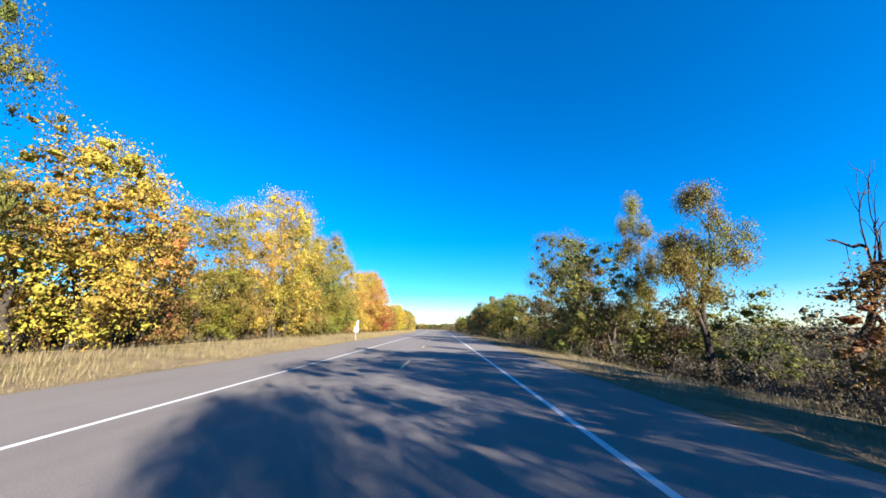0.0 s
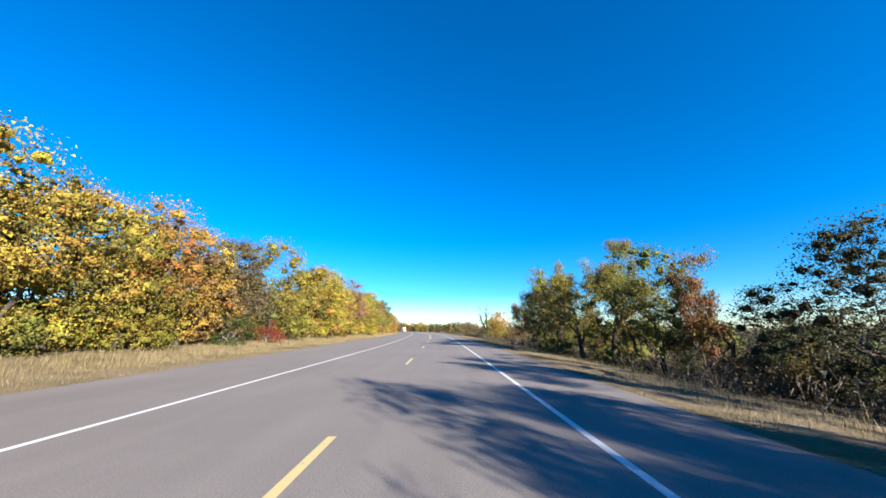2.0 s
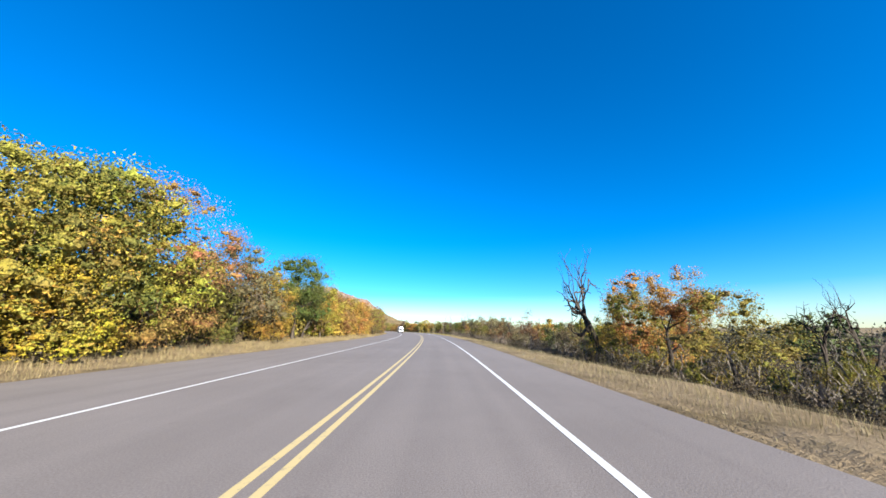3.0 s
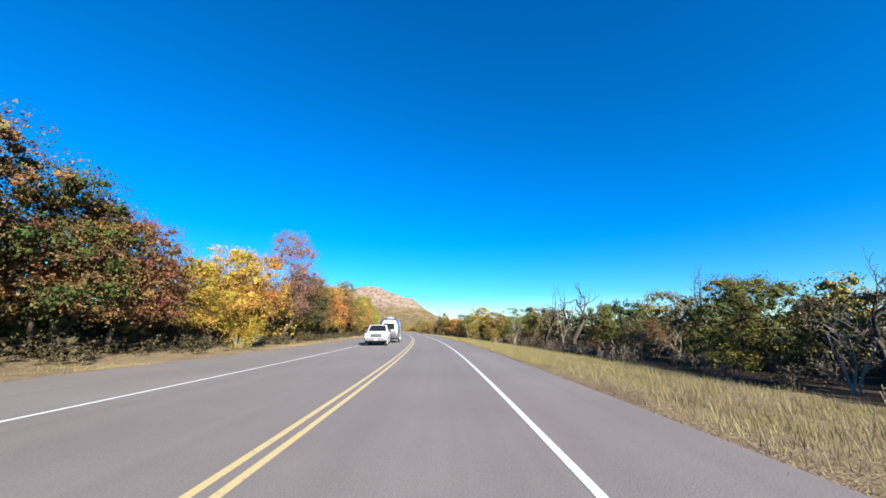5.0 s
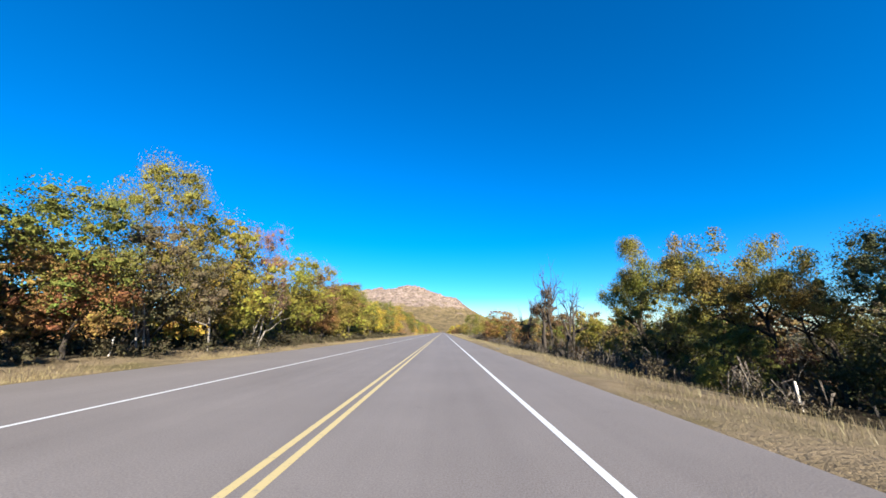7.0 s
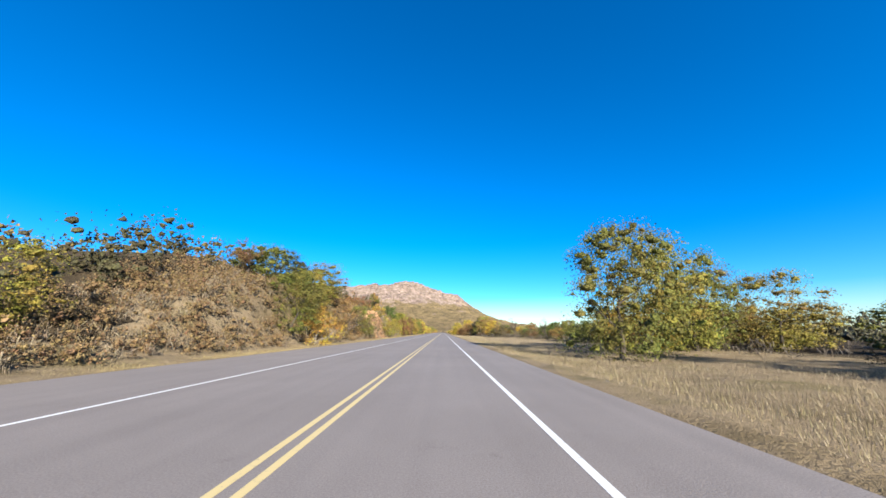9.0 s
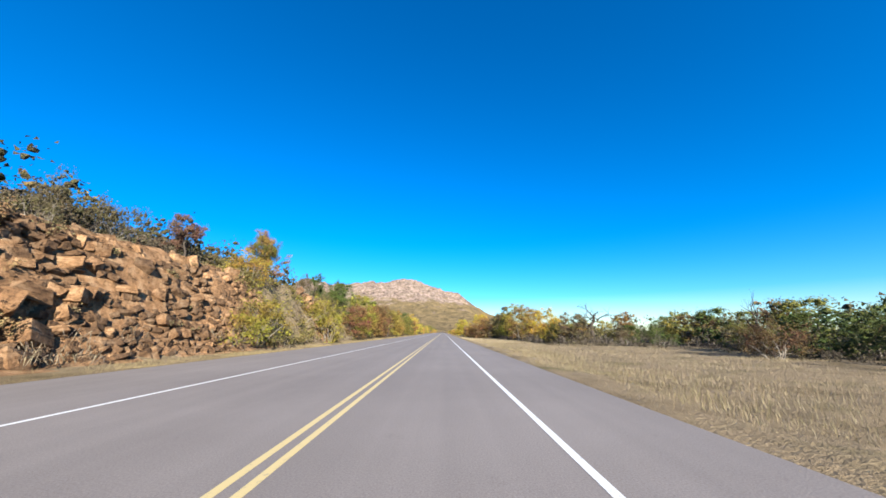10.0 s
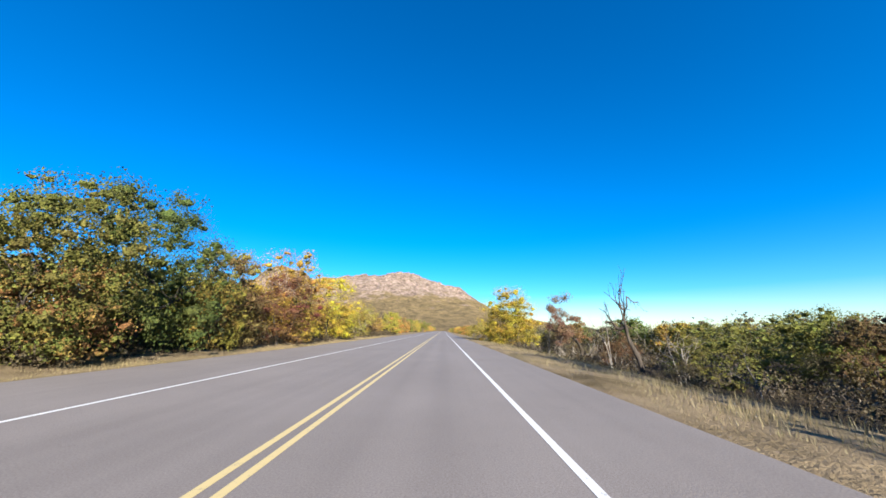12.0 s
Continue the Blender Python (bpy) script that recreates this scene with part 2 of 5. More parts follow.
def build_ground():
    runs = list(np.concatenate([np.arange(-300, -60, 20), np.arange(-60, 900, 2.0), np.arange(900, 1500, 12), np.arange(1500, 4200, 90)]))
    wide = [-2600, -1500, -900, -500, -300, -200, -120, -80, -55, -40, -32] + list(np.arange(-27, -9, 0.7))
    wide += [-8.7, -8.4, -8.1, -7.8, -7.5, -4, 0, 3, 5.65, 6.05, 6.55, 7.2, 8.0, 9, 10, 11.2, 12.6, 14, 16, 19, 23, 28, 36, 48, 70, 100, 150, 250, 450, 900, 1500, 2600]
    verts = []
    for s in runs:
        for off in wide:
            x, y, _ = road_at(s, off)
            z = terrain(s, off)
            if off < left_edge(s) - 0.6 or off > RIGHT_EDGE + 0.5:
                z += rough(x, y, 3.0, 0.14) + rough(x, y, 0.9, 0.05)
                if off < -12 and 600 < s < 655:
                    z += (rough(x, y, 1.7, 1.0) + abs(rough(x, y, 0.8, 0.7))) * ease(12, 14, -off) * (1 - ease(17.5, 20, -off))
            verts.append((x, y, z))
    n = len(wide)
    faces = [(i * n + j, i * n + j + 1, (i + 1) * n + j + 1, (i + 1) * n + j) for i in range(len(runs) - 1) for j in range(n - 1)]
    sheet = mesh_of("ground", verts, faces, SOIL)
    sheet.materials.append(ROCK)
    sheet.materials.append(DARK_GROUND)
    for i, s in enumerate(runs[:-1]):
        for j, off in enumerate(wide[:-1]):
            o = left_edge(s) - off
            if 2.5 + 1.2 * noise.noise(Vector((s / 3.0, 1.0, 4.0))) < o < 7.8 + 3.0 * noise.noise(Vector((s / 4.0, 7.0, 4.0))) and (603 < s < 629 or 639 < s < 646):
                sheet.polygons[i * (n - 1) + j].material_index = 1
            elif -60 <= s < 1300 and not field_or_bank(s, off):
                # darker brown ground beyond both verges, except field and bank
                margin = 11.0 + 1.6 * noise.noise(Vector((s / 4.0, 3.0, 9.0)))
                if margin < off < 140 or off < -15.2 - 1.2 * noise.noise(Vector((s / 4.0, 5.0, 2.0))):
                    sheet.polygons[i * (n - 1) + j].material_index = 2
    return tagged(new("ground", sheet), "dry grassy ground rising from the road's left verge", "ground", kind="structure")


def strip(name, left, right, start, end, material, z, step=3.0, thick=0.0, fall_left=0.0, fall_right=0.0):
    """A band that follows the road. left and right: numbers or functions of the run."""
    runs = np.linspace(start, end, max(2, int((end - start) / step) + 1))
    verts, faces = [], []
    for s in runs:
        a = left(s) if callable(left) else left
        b = right(s) if callable(right) else right
        row = [road_at(s, a, z - thick - fall_left), road_at(s, a, z - fall_left), road_at(s, b, z - fall_right), road_at(s, b, z - thick - fall_right)]
        verts += row
    for i in range(len(runs) - 1):
        for j in range(3):
            faces.append((i * 4 + j, i * 4 + j + 1, i * 4 + j + 5, i * 4 + j + 4))
    me = mesh_of(name, verts, faces, material)
    lay = me.uv_layers.new(name="UVMap")
    for loop in me.loops:
        row, k = divmod(loop.vertex_index, 4)
        s = runs[row]
        a = left(s) if callable(left) else left
        b = right(s) if callable(right) else right
        lay.data[loop.index].uv = (a if k < 2 else b, s)
    return new(name, me)


def left_line(s):
    return -3.8 - 1.1 * ease(145, 205, s)


def build_road():
    tagged(strip("road", left_edge, RIGHT_EDGE, -300, 2600, ASPHALT, 0.0, 3.0, 0.12), "grey asphalt road with wide paved shoulders", "road", kind="structure")
    tagged(strip("gravel_edge", RIGHT_EDGE - 0.05, lambda s: RIGHT_EDGE + 0.6 + 0.3 * noise.noise(Vector((s / 3.0, 2.0, 0))), -300, 2600, GRAVEL, -0.004, 1.5, 0.04, 0.0, 0.10), "pale gravel along the edge of the asphalt", "gravel", kind="structure")
    tagged(strip("gravel_edge", lambda s: left_edge(s) - 0.4 - 0.2 * noise.noise(Vector((s / 3.0, 6.0, 0))), lambda s: left_edge(s) + 0.05, -300, 2600, GRAVEL, -0.004, 1.5, 0.04, 0.08, 0.0), "pale gravel along the edge of the asphalt", "gravel", kind="structure")
    tagged(strip("edge_line", 3.445, 3.555, -300, 2600, WHITE_LINE, 0.004), "white painted edge line along the lane", "road marking", "road lines", "structure")
    tagged(strip("edge_line", lambda s: left_line(s) - 0.06, lambda s: left_line(s) + 0.06, -300, 2600, WHITE_LINE, 0.004), "white painted edge line along the far lane", "road marking", "road lines", "structure")
    for off in (-0.13, 0.13):
        tagged(strip("centre_line", off - 0.055, off + 0.055, 170, 2600, YELLOW_LINE, 0.004), "solid yellow line of a double centre line", "road marking", "road lines", "structure")
    for i in range(-8, 13):
        s = 12.0 + 12.2 * i
        tagged(strip("centre_dash", -0.06, 0.06, s, s + 3.0, YELLOW_LINE, 0.004), "worn yellow centre dash on asphalt", "road marking", "centre dashes", "structure")


build_ground()
build_road()


# ---- mountain ----
def build_mountain():
    """A long granite mountain at the end of the straight, with wooded foothills."""
    ridge_x = [-1817, -1343, -869, -553, -356, -287, -194, -125, -85, -50, 15, 62, 107, 175, 260, 340, 490]
    ridge_z = [47, 95, 150, 176, 184, 197, 202, 206, 194, 179, 155, 144, 111, 73, 40, 16, -12]
    verts, faces, cols, rows = [], [], 260, 110
    for i in range(rows):
        v = i / (rows - 1)
        for j in range(cols):
            u = j / (cols - 1)
            x = -1817 + 2307 * u
            top = float(np.interp(x, ridge_x, ridge_z))
            y = 1890 + (v - 0.62) * 1200
            fall = ease(0, 0.62, v) ** 1.15 if v < 0.62 else 1 - 0.9 * ease(0.62, 1, v)
            z = top * fall
            z += fall * (rough(x, y, 140, 12) + rough(x, y, 50, 12) + rough(x, y, 18, 8) + rough(x, y, 8, 4)) - 4
            verts.append((x, y, z))
    for i in range(rows - 1):
        for j in range(cols - 1):
            a = i * cols + j
            faces.append((a, a + 1, a + cols + 1, a + cols))
    tagged(new("mountain", mesh_of("mountain", verts, faces, MOUNTAIN)), "pink granite mountain with scrub on its slopes", "mountain", kind="structure")


def build_hill(cx, cy, high, radius):
    """A rounded rocky hill."""
    verts, faces, n = [], [], 60
    for i in range(n):
        for j in range(n):
            x, y = (i / (n - 1) * 2 - 1) * radius * 1.2, (j / (n - 1) * 2 - 1) * radius * 1.2
            d = math.hypot(x, y) / radius
            z = high * (1 - ease(0, 1.15, d)) ** 0.8
            z += min(1, z / 20 + 0.1) * (rough(x + cx, y + cy, 60, 12) + rough(x + cx, y, 22, 7) + rough(x, y + cy, 9, 4)) - 3
            verts.append((cx + x, cy + y, z))
    for i in range(n - 1):
        for j in range(n - 1):
            faces.append((i * n + j, (i + 1) * n + j, (i + 1) * n + j + 1, i * n + j + 1))
    tagged(new("hill", mesh_of("hill", verts, faces, HILL)), "rounded rocky hill with scrubby flanks", "hill", kind="structure")


build_mountain()
build_hill(-292, 1290, 122, 120)


# ---- trees ----
def tube(verts, faces, points, radii, sides, root=None):
    """A tapered tube through points. root: the vertex of the bearing wood that it grows from."""
    base = len(verts)
    if root is not None:
        faces.append((base, base + 1, root))
    for k, (p, r) in enumerate(zip(points, radii)):
        way = (points[min(k + 1, len(points) - 1)] - points[max(k - 1, 0)]).normalized()
        a = way.orthogonal().normalized()
        b = way.cross(a)
        for i in range(sides):
            w = 2 * math.pi * i / sides
            verts.append(p + r * (math.cos(w) * a + math.sin(w) * b))
    for k in range(len(points) - 1):
        for i in range(sides):
            faces.append((base + k * sides + i, base + k * sides + (i + 1) % sides, base + (k + 1) * sides + (i + 1) % sides, base + (k + 1) * sides + i))
    faces.append(tuple(base + (len(points) - 1) * sides + i for i in range(sides)))


def limb(rng, verts, faces, tips, start, way, length, radius, depth, gnarl, rise, root=None, taper=0.62):
    """A crooked limb that forks; the ends of the last twigs are kept in tips."""
    steps = 5 if depth else 3
    points, radii = [start.copy()], [radius]
    p, d = start.copy(), way.normalized()
    for k in range(steps):
        d = (d + gnarl * Vector((rng.gauss(0, 1), rng.gauss(0, 1), rng.gauss(0, 0.7) + rise))).normalized()
        p = p + d * length / steps
        points.append(p.copy())
        radii.append(radius * (1 - taper * (k + 1) / steps))
    sides, first = 7 if depth > 2 else (5 if depth > 1 else 3), len(verts)
    tube(verts, faces, points, radii, sides, root)
    if depth == 0:
        tips.append(p)
        tips.append(points[-2])
        return
    for k in range(rng.choice((3, 4)) + (depth > 2)):
        at = rng.randint(2, steps) if k else steps
        side = Vector((rng.gauss(0, 1), rng.gauss(0, 1), rng.gauss(0.15, 0.5))).normalized()
        limb(rng, verts, faces, tips, points[at], d * 0.55 + side * 0.85, length * rng.uniform(0.5, 0.78), radii[at] * 0.72, depth - 1, gnarl, rise, first + at * sides, taper)


def lump_shape(steps):
    bm = bmesh.new()
    bmesh.ops.create_icosphere(bm, subdivisions=steps, radius=1.0)
    shape = [v.co.copy() for v in bm.verts], [tuple(v.index for v in f.verts) for f in bm.faces]
    bm.free()
    return shape


LUMP = lump_shape(1)


def lump(rng, verts, faces, centre, form, floor=0.0, ragged=0.32):
    """An uneven closed mass of inner foliage."""
    k, shift = len(verts), Vector((rng.uniform(0, 50), rng.uniform(0, 50), rng.uniform(0, 50)))
    for v in LUMP[0]:
        r = 1 + 0.5 * noise.noise(v * 1.9 + shift) + rng.uniform(-ragged, ragged)
        p = centre + Vector((v.x * form.x, v.y * form.y, v.z * form.z)) * r
        verts.append(Vector((p.x, p.y, max(p.z, floor))))
    faces += [tuple(i + k for i in f) for f in LUMP[1]]


def leaves(rng, centres, number, spread, size, inside=0.0, core=0.55):
    """Many small leaves in tufts that run into one another, thinning outward, the more so the higher core is. inside: size of the closed mass in a tuft."""
    own = np.random.default_rng(rng.randrange(10 ** 6))
    k = len(centres)
    c = np.array([tuple(v) for v in centres])
    w = spread * own.uniform(0.55, 1.5, k)
    form = np.stack([own.uniform(0.8, 1.4, k), own.uniform(0.8, 1.4, k), own.uniform(0.55, 0.95, k)], 1)
    verts, faces = [], []
    if inside:
        for i in range(k):
            lump(rng, verts, faces, Vector(c[i]), Vector(form[i]) * (float(w[i]) * 1.5 * inside), 0.01)
    pick = own.choice(k, number, p=w * w / np.sum(w * w))
    out = own.normal(size=(number, 3)) + (0, 0, 0.12)
    out /= np.linalg.norm(out, axis=1)[:, None]
    far = np.where(own.random(number) < 0.98, 1.9 * own.random(number) ** core, own.uniform(1.5, 2.0, number))
    p = c[pick] + out * form[pick] * (w[pick] * far)[:, None]
    p[:, 2] = np.where(p[:, 2] < 0.01, np.abs(p[:, 2]) + 0.01, p[:, 2])
    n = out + own.normal(size=(number, 3)) * 0.5 + (0, 0, 0.1)
    n /= np.linalg.norm(n, axis=1)[:, None]
    a = np.cross(n, own.normal(size=(number, 3)))
    a /= np.linalg.norm(a, axis=1)[:, None]
    b = np.cross(n, a)
    s = (size * own.uniform(0.5, 1.5, number))[:, None]
    tri = np.stack([p - a * s, p + a * s * 0.7 + b * s * 0.75, p + a * s * 0.8 - b * s * 0.65], 1).reshape(-1, 3)
    base = len(verts)
    faces += (np.arange(3 * number).reshape(-1, 3) + base).tolist()
    return (np.concatenate([np.array([tuple(v) for v in verts]), tri]) if verts else tri), faces


def fitted(wood, crown, by_wood=False):
    """Brings wood and crown to a height and a width of one."""
    wood, crown = np.array([tuple(v) for v in wood]), np.array(crown)
    both = wood if by_wood else crown
    top = np.percentile(both[:, 2], 99.3)
    half = np.percentile(np.hypot(both[:, 0], both[:, 1]), 95)
    k = np.array((0.5 / half, 0.5 / half, 1 / top))
    return (wood * k).tolist(), ((crown * k).tolist() if len(crown) else [])


def tree_meshes(kind, seed, fine):
    """Wood and crown of one kind: O open oak, F full leafy oak, U the same with a clear foot, D bare tree, S bare sapling, B bush. fine: more and smaller leaves; 3: fewer and larger, for trees far off or behind others."""
    rng = random.Random(seed)
    wv, wf, tips = [], [], []
    more, less = ((0.8, 0.90), (2.0, 0.56), (4.8, 0.35), (0.4, 1.25))[fine]
    if kind == "O":
        limb(rng, wv, wf, tips, Vector((0, 0, -0.05)), Vector((rng.uniform(-.15, .15), rng.uniform(-.15, .15), 1)), 0.45, 0.035, 3, 0.22, 0.10)
        cv, cf = leaves(rng, tips, int(7800 * more), 0.036, 0.0125 * less, 0.0, 0.66)
    elif kind in "FU":
        limb(rng, wv, wf, tips, Vector((0, 0, -0.05)), Vector((rng.uniform(-.1, .1), rng.uniform(-.1, .1), 1)), 0.4, 0.026, 2, 0.20, 0.12)
        blobs = []
        lean = Vector((rng.uniform(-.12, .12), rng.uniform(-.12, .12), 0))
        low = 0.06 if kind == "F" else 0.24
        for _ in range((80, 110, 130, 60)[fine]):
            a, h = rng.uniform(0, 2 * math.pi), rng.uniform(low, 0.92)
            r = 0.46 * math.sin(math.pi * min(0.97, 0.2 + 0.78 * h)) ** 0.6 * math.sqrt(rng.uniform(0.12, 1)) * rng.uniform(0.85, 1.12)
            blobs.append(Vector((r * math.cos(a), r * math.sin(a), h)) + lean * h)
        cv, cf = leaves(rng, blobs, int(6800 * more), (0.062, 0.057, 0.053, 0.062)[fine], 0.0135 * less, (0.36, 0.30, 0.24, 0.40)[fine], (0.55, 0.6, 0.66, 0.5)[fine])
    elif kind == "D":
        limb(rng, wv, wf, tips, Vector((0, 0, -0.05)), Vector((rng.uniform(-.12, .12), rng.uniform(-.12, .12), 1)), 0.54, 0.050, 3, 0.32, 0.2, None, 0.47)
        cv, cf = [], []
    elif kind == "S":
        for _ in range(rng.choice((1, 2, 3))):
            limb(rng, wv, wf, tips, Vector((rng.uniform(-.1, .1), rng.uniform(-.1, .1), -0.05)), Vector((rng.uniform(-.2, .2), rng.uniform(-.2, .2), 1)), 0.6, 0.018, 2, 0.2, 0.25)
        cv, cf = [], []
    else:
        for _ in range(8):
            limb(rng, wv, wf, tips, Vector((rng.uniform(-.12, .12), rng.uniform(-.12, .12), -0.05)), Vector((rng.gauss(0, .5), rng.gauss(0, .5), 1)), 0.42, 0.012, 2, 0.22, 0.05)
        cv, cf = leaves(rng, tips[::2], 5600, 0.062, 0.0122, 0.22, 0.6)
    wv, cv = fitted(wv, cv, kind in "DS")
    wood = mesh_of("trunk", wv, wf, BARK_PALE if kind in "BS" else BARK, True)
    return wood, mesh_of("crown", cv, cf, LEAF) if cv else None


TREES = {(kind, fine): [tree_meshes(kind, 11 * i + 7, fine) for i in range(n)] for kind, n in (("O", 5), ("F", 4), ("U", 5), ("D", 6), ("S", 6), ("B", 5)) for fine in ((0, 1, 2, 3) if kind in "OFU" else (0,))}
NAMES = {"O": ("oak_tree", "tree"), "F": ("oak_tree", "tree"), "U": ("oak_tree", "tree"), "D": ("bare_tree", "tree"), "S": ("bare_sapling", "sapling"), "B": ("bush", "bush")}
HUES = {YELLOW: "bright yellow", GOLD: "golden", ORANGE: "orange", RED: "red", OLIVE: "olive green", GREEN: "green", BROWN: "brown", GREY: "grey-green",
        DARK: "dark green", YELLOW_OLIVE: "yellow-green", GOLD_OLIVE: "gold and green", ORANGE_BROWN: "orange-brown", RUST: "rust red", PINK: "pinkish brown"}
WORDS = {"O": "open gnarled oak with {} autumn leaves", "F": "dense leafy oak with {} autumn foliage",
         "U": "leafy oak with {} autumn foliage above dark brush", "D": "leafless gnarled tree with dark bare limbs", "S": "slender leafless sapling with grey twigs in the brush", "B": "low bush with {} autumn leaves on dry grass"}
tree_count = 0


def grow(kind, s, off, height, width, hue, detail=2, near=False):
    """A tree or bush at s metres along the road and off metres to its right. near: with the finest leaves."""
    global tree_count
    tree_count += 1
    rng = random.Random(tree_count * 31)
    if kind == "F" and off < 0 and height > 3.5 and 270 < s < 545:
        kind = "U"
    if kind == "O" and off < 0 and s < 560:
        kind = "U"
    shapes = TREES[kind, (2 if near else 3 if detail == 3 else min(detail, (height > 4.8) + (height > 9.8))) if kind in "OFU" else 0]
    wood, crown = shapes[tree_count * 7 % len(shapes)]
    name, category = NAMES[kind]
    words = WORDS[kind]
    if kind in "FU" and height < 5.4:
        name, words = "young_oak", "young leafy oak with {} autumn foliage in the brush"
    x, y, _ = road_at(s, off)
    tree = tagged(new(name), words.format(HUES[hue]), category, "bushes along the road" if kind == "B" else "trees along the road")
    least = {"O": 0.8, "F": 0.88, "U": 0.88, "D": 0.5, "S": 0.4, "B": 0.9}[kind] * (0.68 if height > 10 else 1.0)
    wide = min(max(width, height * least), height * 1.6)
    tree.matrix_world = pose(x, y, terrain(s, off) - 0.05, 0, 0, rng.uniform(0, 360)) @ Matrix.Diagonal((wide, wide, height * 1.0, 1))
    trunk = new("trunk", wood)
    trunk.parent = tree
    if not crown:
        return tree
    top = new("crown", crown)
    top.parent = tree
    k = rng.uniform(0.85, 1.15)
    top.color = (hue[0] * k, hue[1] * k * rng.uniform(0.93, 1.07), hue[2] * k, 1)
    return tree


def arrays_of(me):
    """Places of the vertices and the triangles of a mesh."""
    me.calc_loop_triangles()
    v, f = np.empty(3 * len(me.vertices)), np.empty(3 * len(me.loop_triangles), dtype=np.int64)
    me.vertices.foreach_get("co", v)
    me.loop_triangles.foreach_get("vertices", f)
    return v.reshape(-1, 3), f.reshape(-1, 3)


def mass_of_trees(name, places, words, category):
    """Oaks too many and too far back to tell apart, joined by colour into things of kind stuff. places: run, offset, height, width, colour."""
    rng = random.Random(len(places))
    for hue in dict.fromkeys(p[4] for p in places):
        verts, faces, slots, base = [], [], [], 0
        for s, off, height, width, _ in [p for p in places if p[4] == hue]:
            x, y, _ = road_at(s, off)
            m = np.array(pose(x, y, terrain(s, off) - 0.05, 0, 0, rng.uniform(0, 360)) @ Matrix.Diagonal((width, width, height, 1)))
            for slot, me in enumerate(rng.choice(TREES["F", 3])[::-1]):
                v, f = arrays_of(me)
                verts.append(v @ m[:3, :3].T + m[:3, 3])
                faces.append(f + base)
                slots.append(np.full(len(f), slot))
                base += len(v)
        verts, faces, slots = np.concatenate(verts), np.concatenate(faces), np.concatenate(slots)
        mesh = bpy.data.meshes.new(name)
        mesh.vertices.add(len(verts))
        mesh.vertices.foreach_set("co", verts.ravel())
        mesh.loops.add(3 * len(faces))
        mesh.loops.foreach_set("vertex_index", faces.ravel())
        mesh.polygons.add(len(faces))
        mesh.polygons.foreach_set("loop_start", np.arange(0, 3 * len(faces), 3))
        mesh.materials.append(BRUSH)
        mesh.materials.append(BARK)
        mesh.polygons.foreach_set("material_index", slots)
        mesh.update(calc_edges=True)
        mesh.validate()
        ob = tagged(new(name, mesh), words.format(HUES[hue]), category, kind="stuff")
        ob.color = (*hue, 1)


# left verge, 0 to 40 m
grow("O", 7.5, -15.8, 13.4, 2.9, OLIVE)
grow("F", 13.0, -15.5, 9.5, 6.1, GOLD)
grow("F", 15.0, -15.5, 9.4, 4.4, GOLD)
grow("O", 23.0, -16.5, 9.9, 4.9, GOLD_OLIVE)
grow("O", 32.0, -15.5, 15.0, 6.9, GOLD)
grow("F", 18.0, -15.5, 6.7, 5.0, ORANGE_BROWN)
grow("F", 24.0, -15.5, 5.4, 5.5, YELLOW_OLIVE)
grow("F", 28.0, -16.5, 12.2, 7.5, GOLD)
grow("F", 36.5, -16.0, 13.6, 8.5, GOLD_OLIVE)
# left verge, 30 to 70 m
grow("F", 40.5, -16.8, 13.8, 8.0, YELLOW_OLIVE)
grow("F", 54.0, -16.2, 12.6, 8.0, GOLD)
grow("F", 65.0, -16.4, 12.0, 8.0, ORANGE)
grow("F", 42.0, -15.5, 9.4, 5.1, OLIVE)
grow("O", 47.0, -15.5, 14.3, 9.6, GOLD_OLIVE)
grow("F", 45.0, -15.5, 10.4, 7.1, YELLOW_OLIVE)
grow("F", 46.0, -15.5, 6.0, 6.4, YELLOW_OLIVE)
grow("O", 52.0, -15.5, 8.1, 4.6, OLIVE)
grow("F", 59.0, -15.5, 11.0, 7.2, GOLD)
grow("F", 73.0, -15.4, 13.3, 9.1, ORANGE)
# left verge, 60 to 100 m
grow("F", 71.0, -15.5, 13.4, 3.3, GOLD)
grow("O", 74.0, -15.5, 13.6, 5.6, ORANGE)
grow("F", 73.0, -13.5, 5.6, 6.0, RED)
grow("O", 80.0, -15.5, 12.8, 6.0, ORANGE)
grow("O", 84.0, -15.5, 13.1, 6.2, ORANGE)
grow("F", 81.0, -15.5, 5.6, 8.6, ORANGE)
grow("F", 94.0, -15.4, 7.3, 5.4, ORANGE)
# left verge, 90 to 130 m
grow("F", 103.0, -15.5, 7.7, 4.4, ORANGE_BROWN)
grow("F", 105.0, -15.5, 5.9, 4.3, ORANGE)
grow("F", 110.0, -15.4, 8.1, 6.0, YELLOW)
grow("F", 115.0, -15.4, 9.3, 7.5, YELLOW)
grow("F", 120.0, -15.4, 9.4, 6.0, YELLOW)
grow("F", 130.0, -15.3, 8.3, 7.0, GOLD)
grow("F", 104.0, -15.5, 3.3, 3.9, RUST)
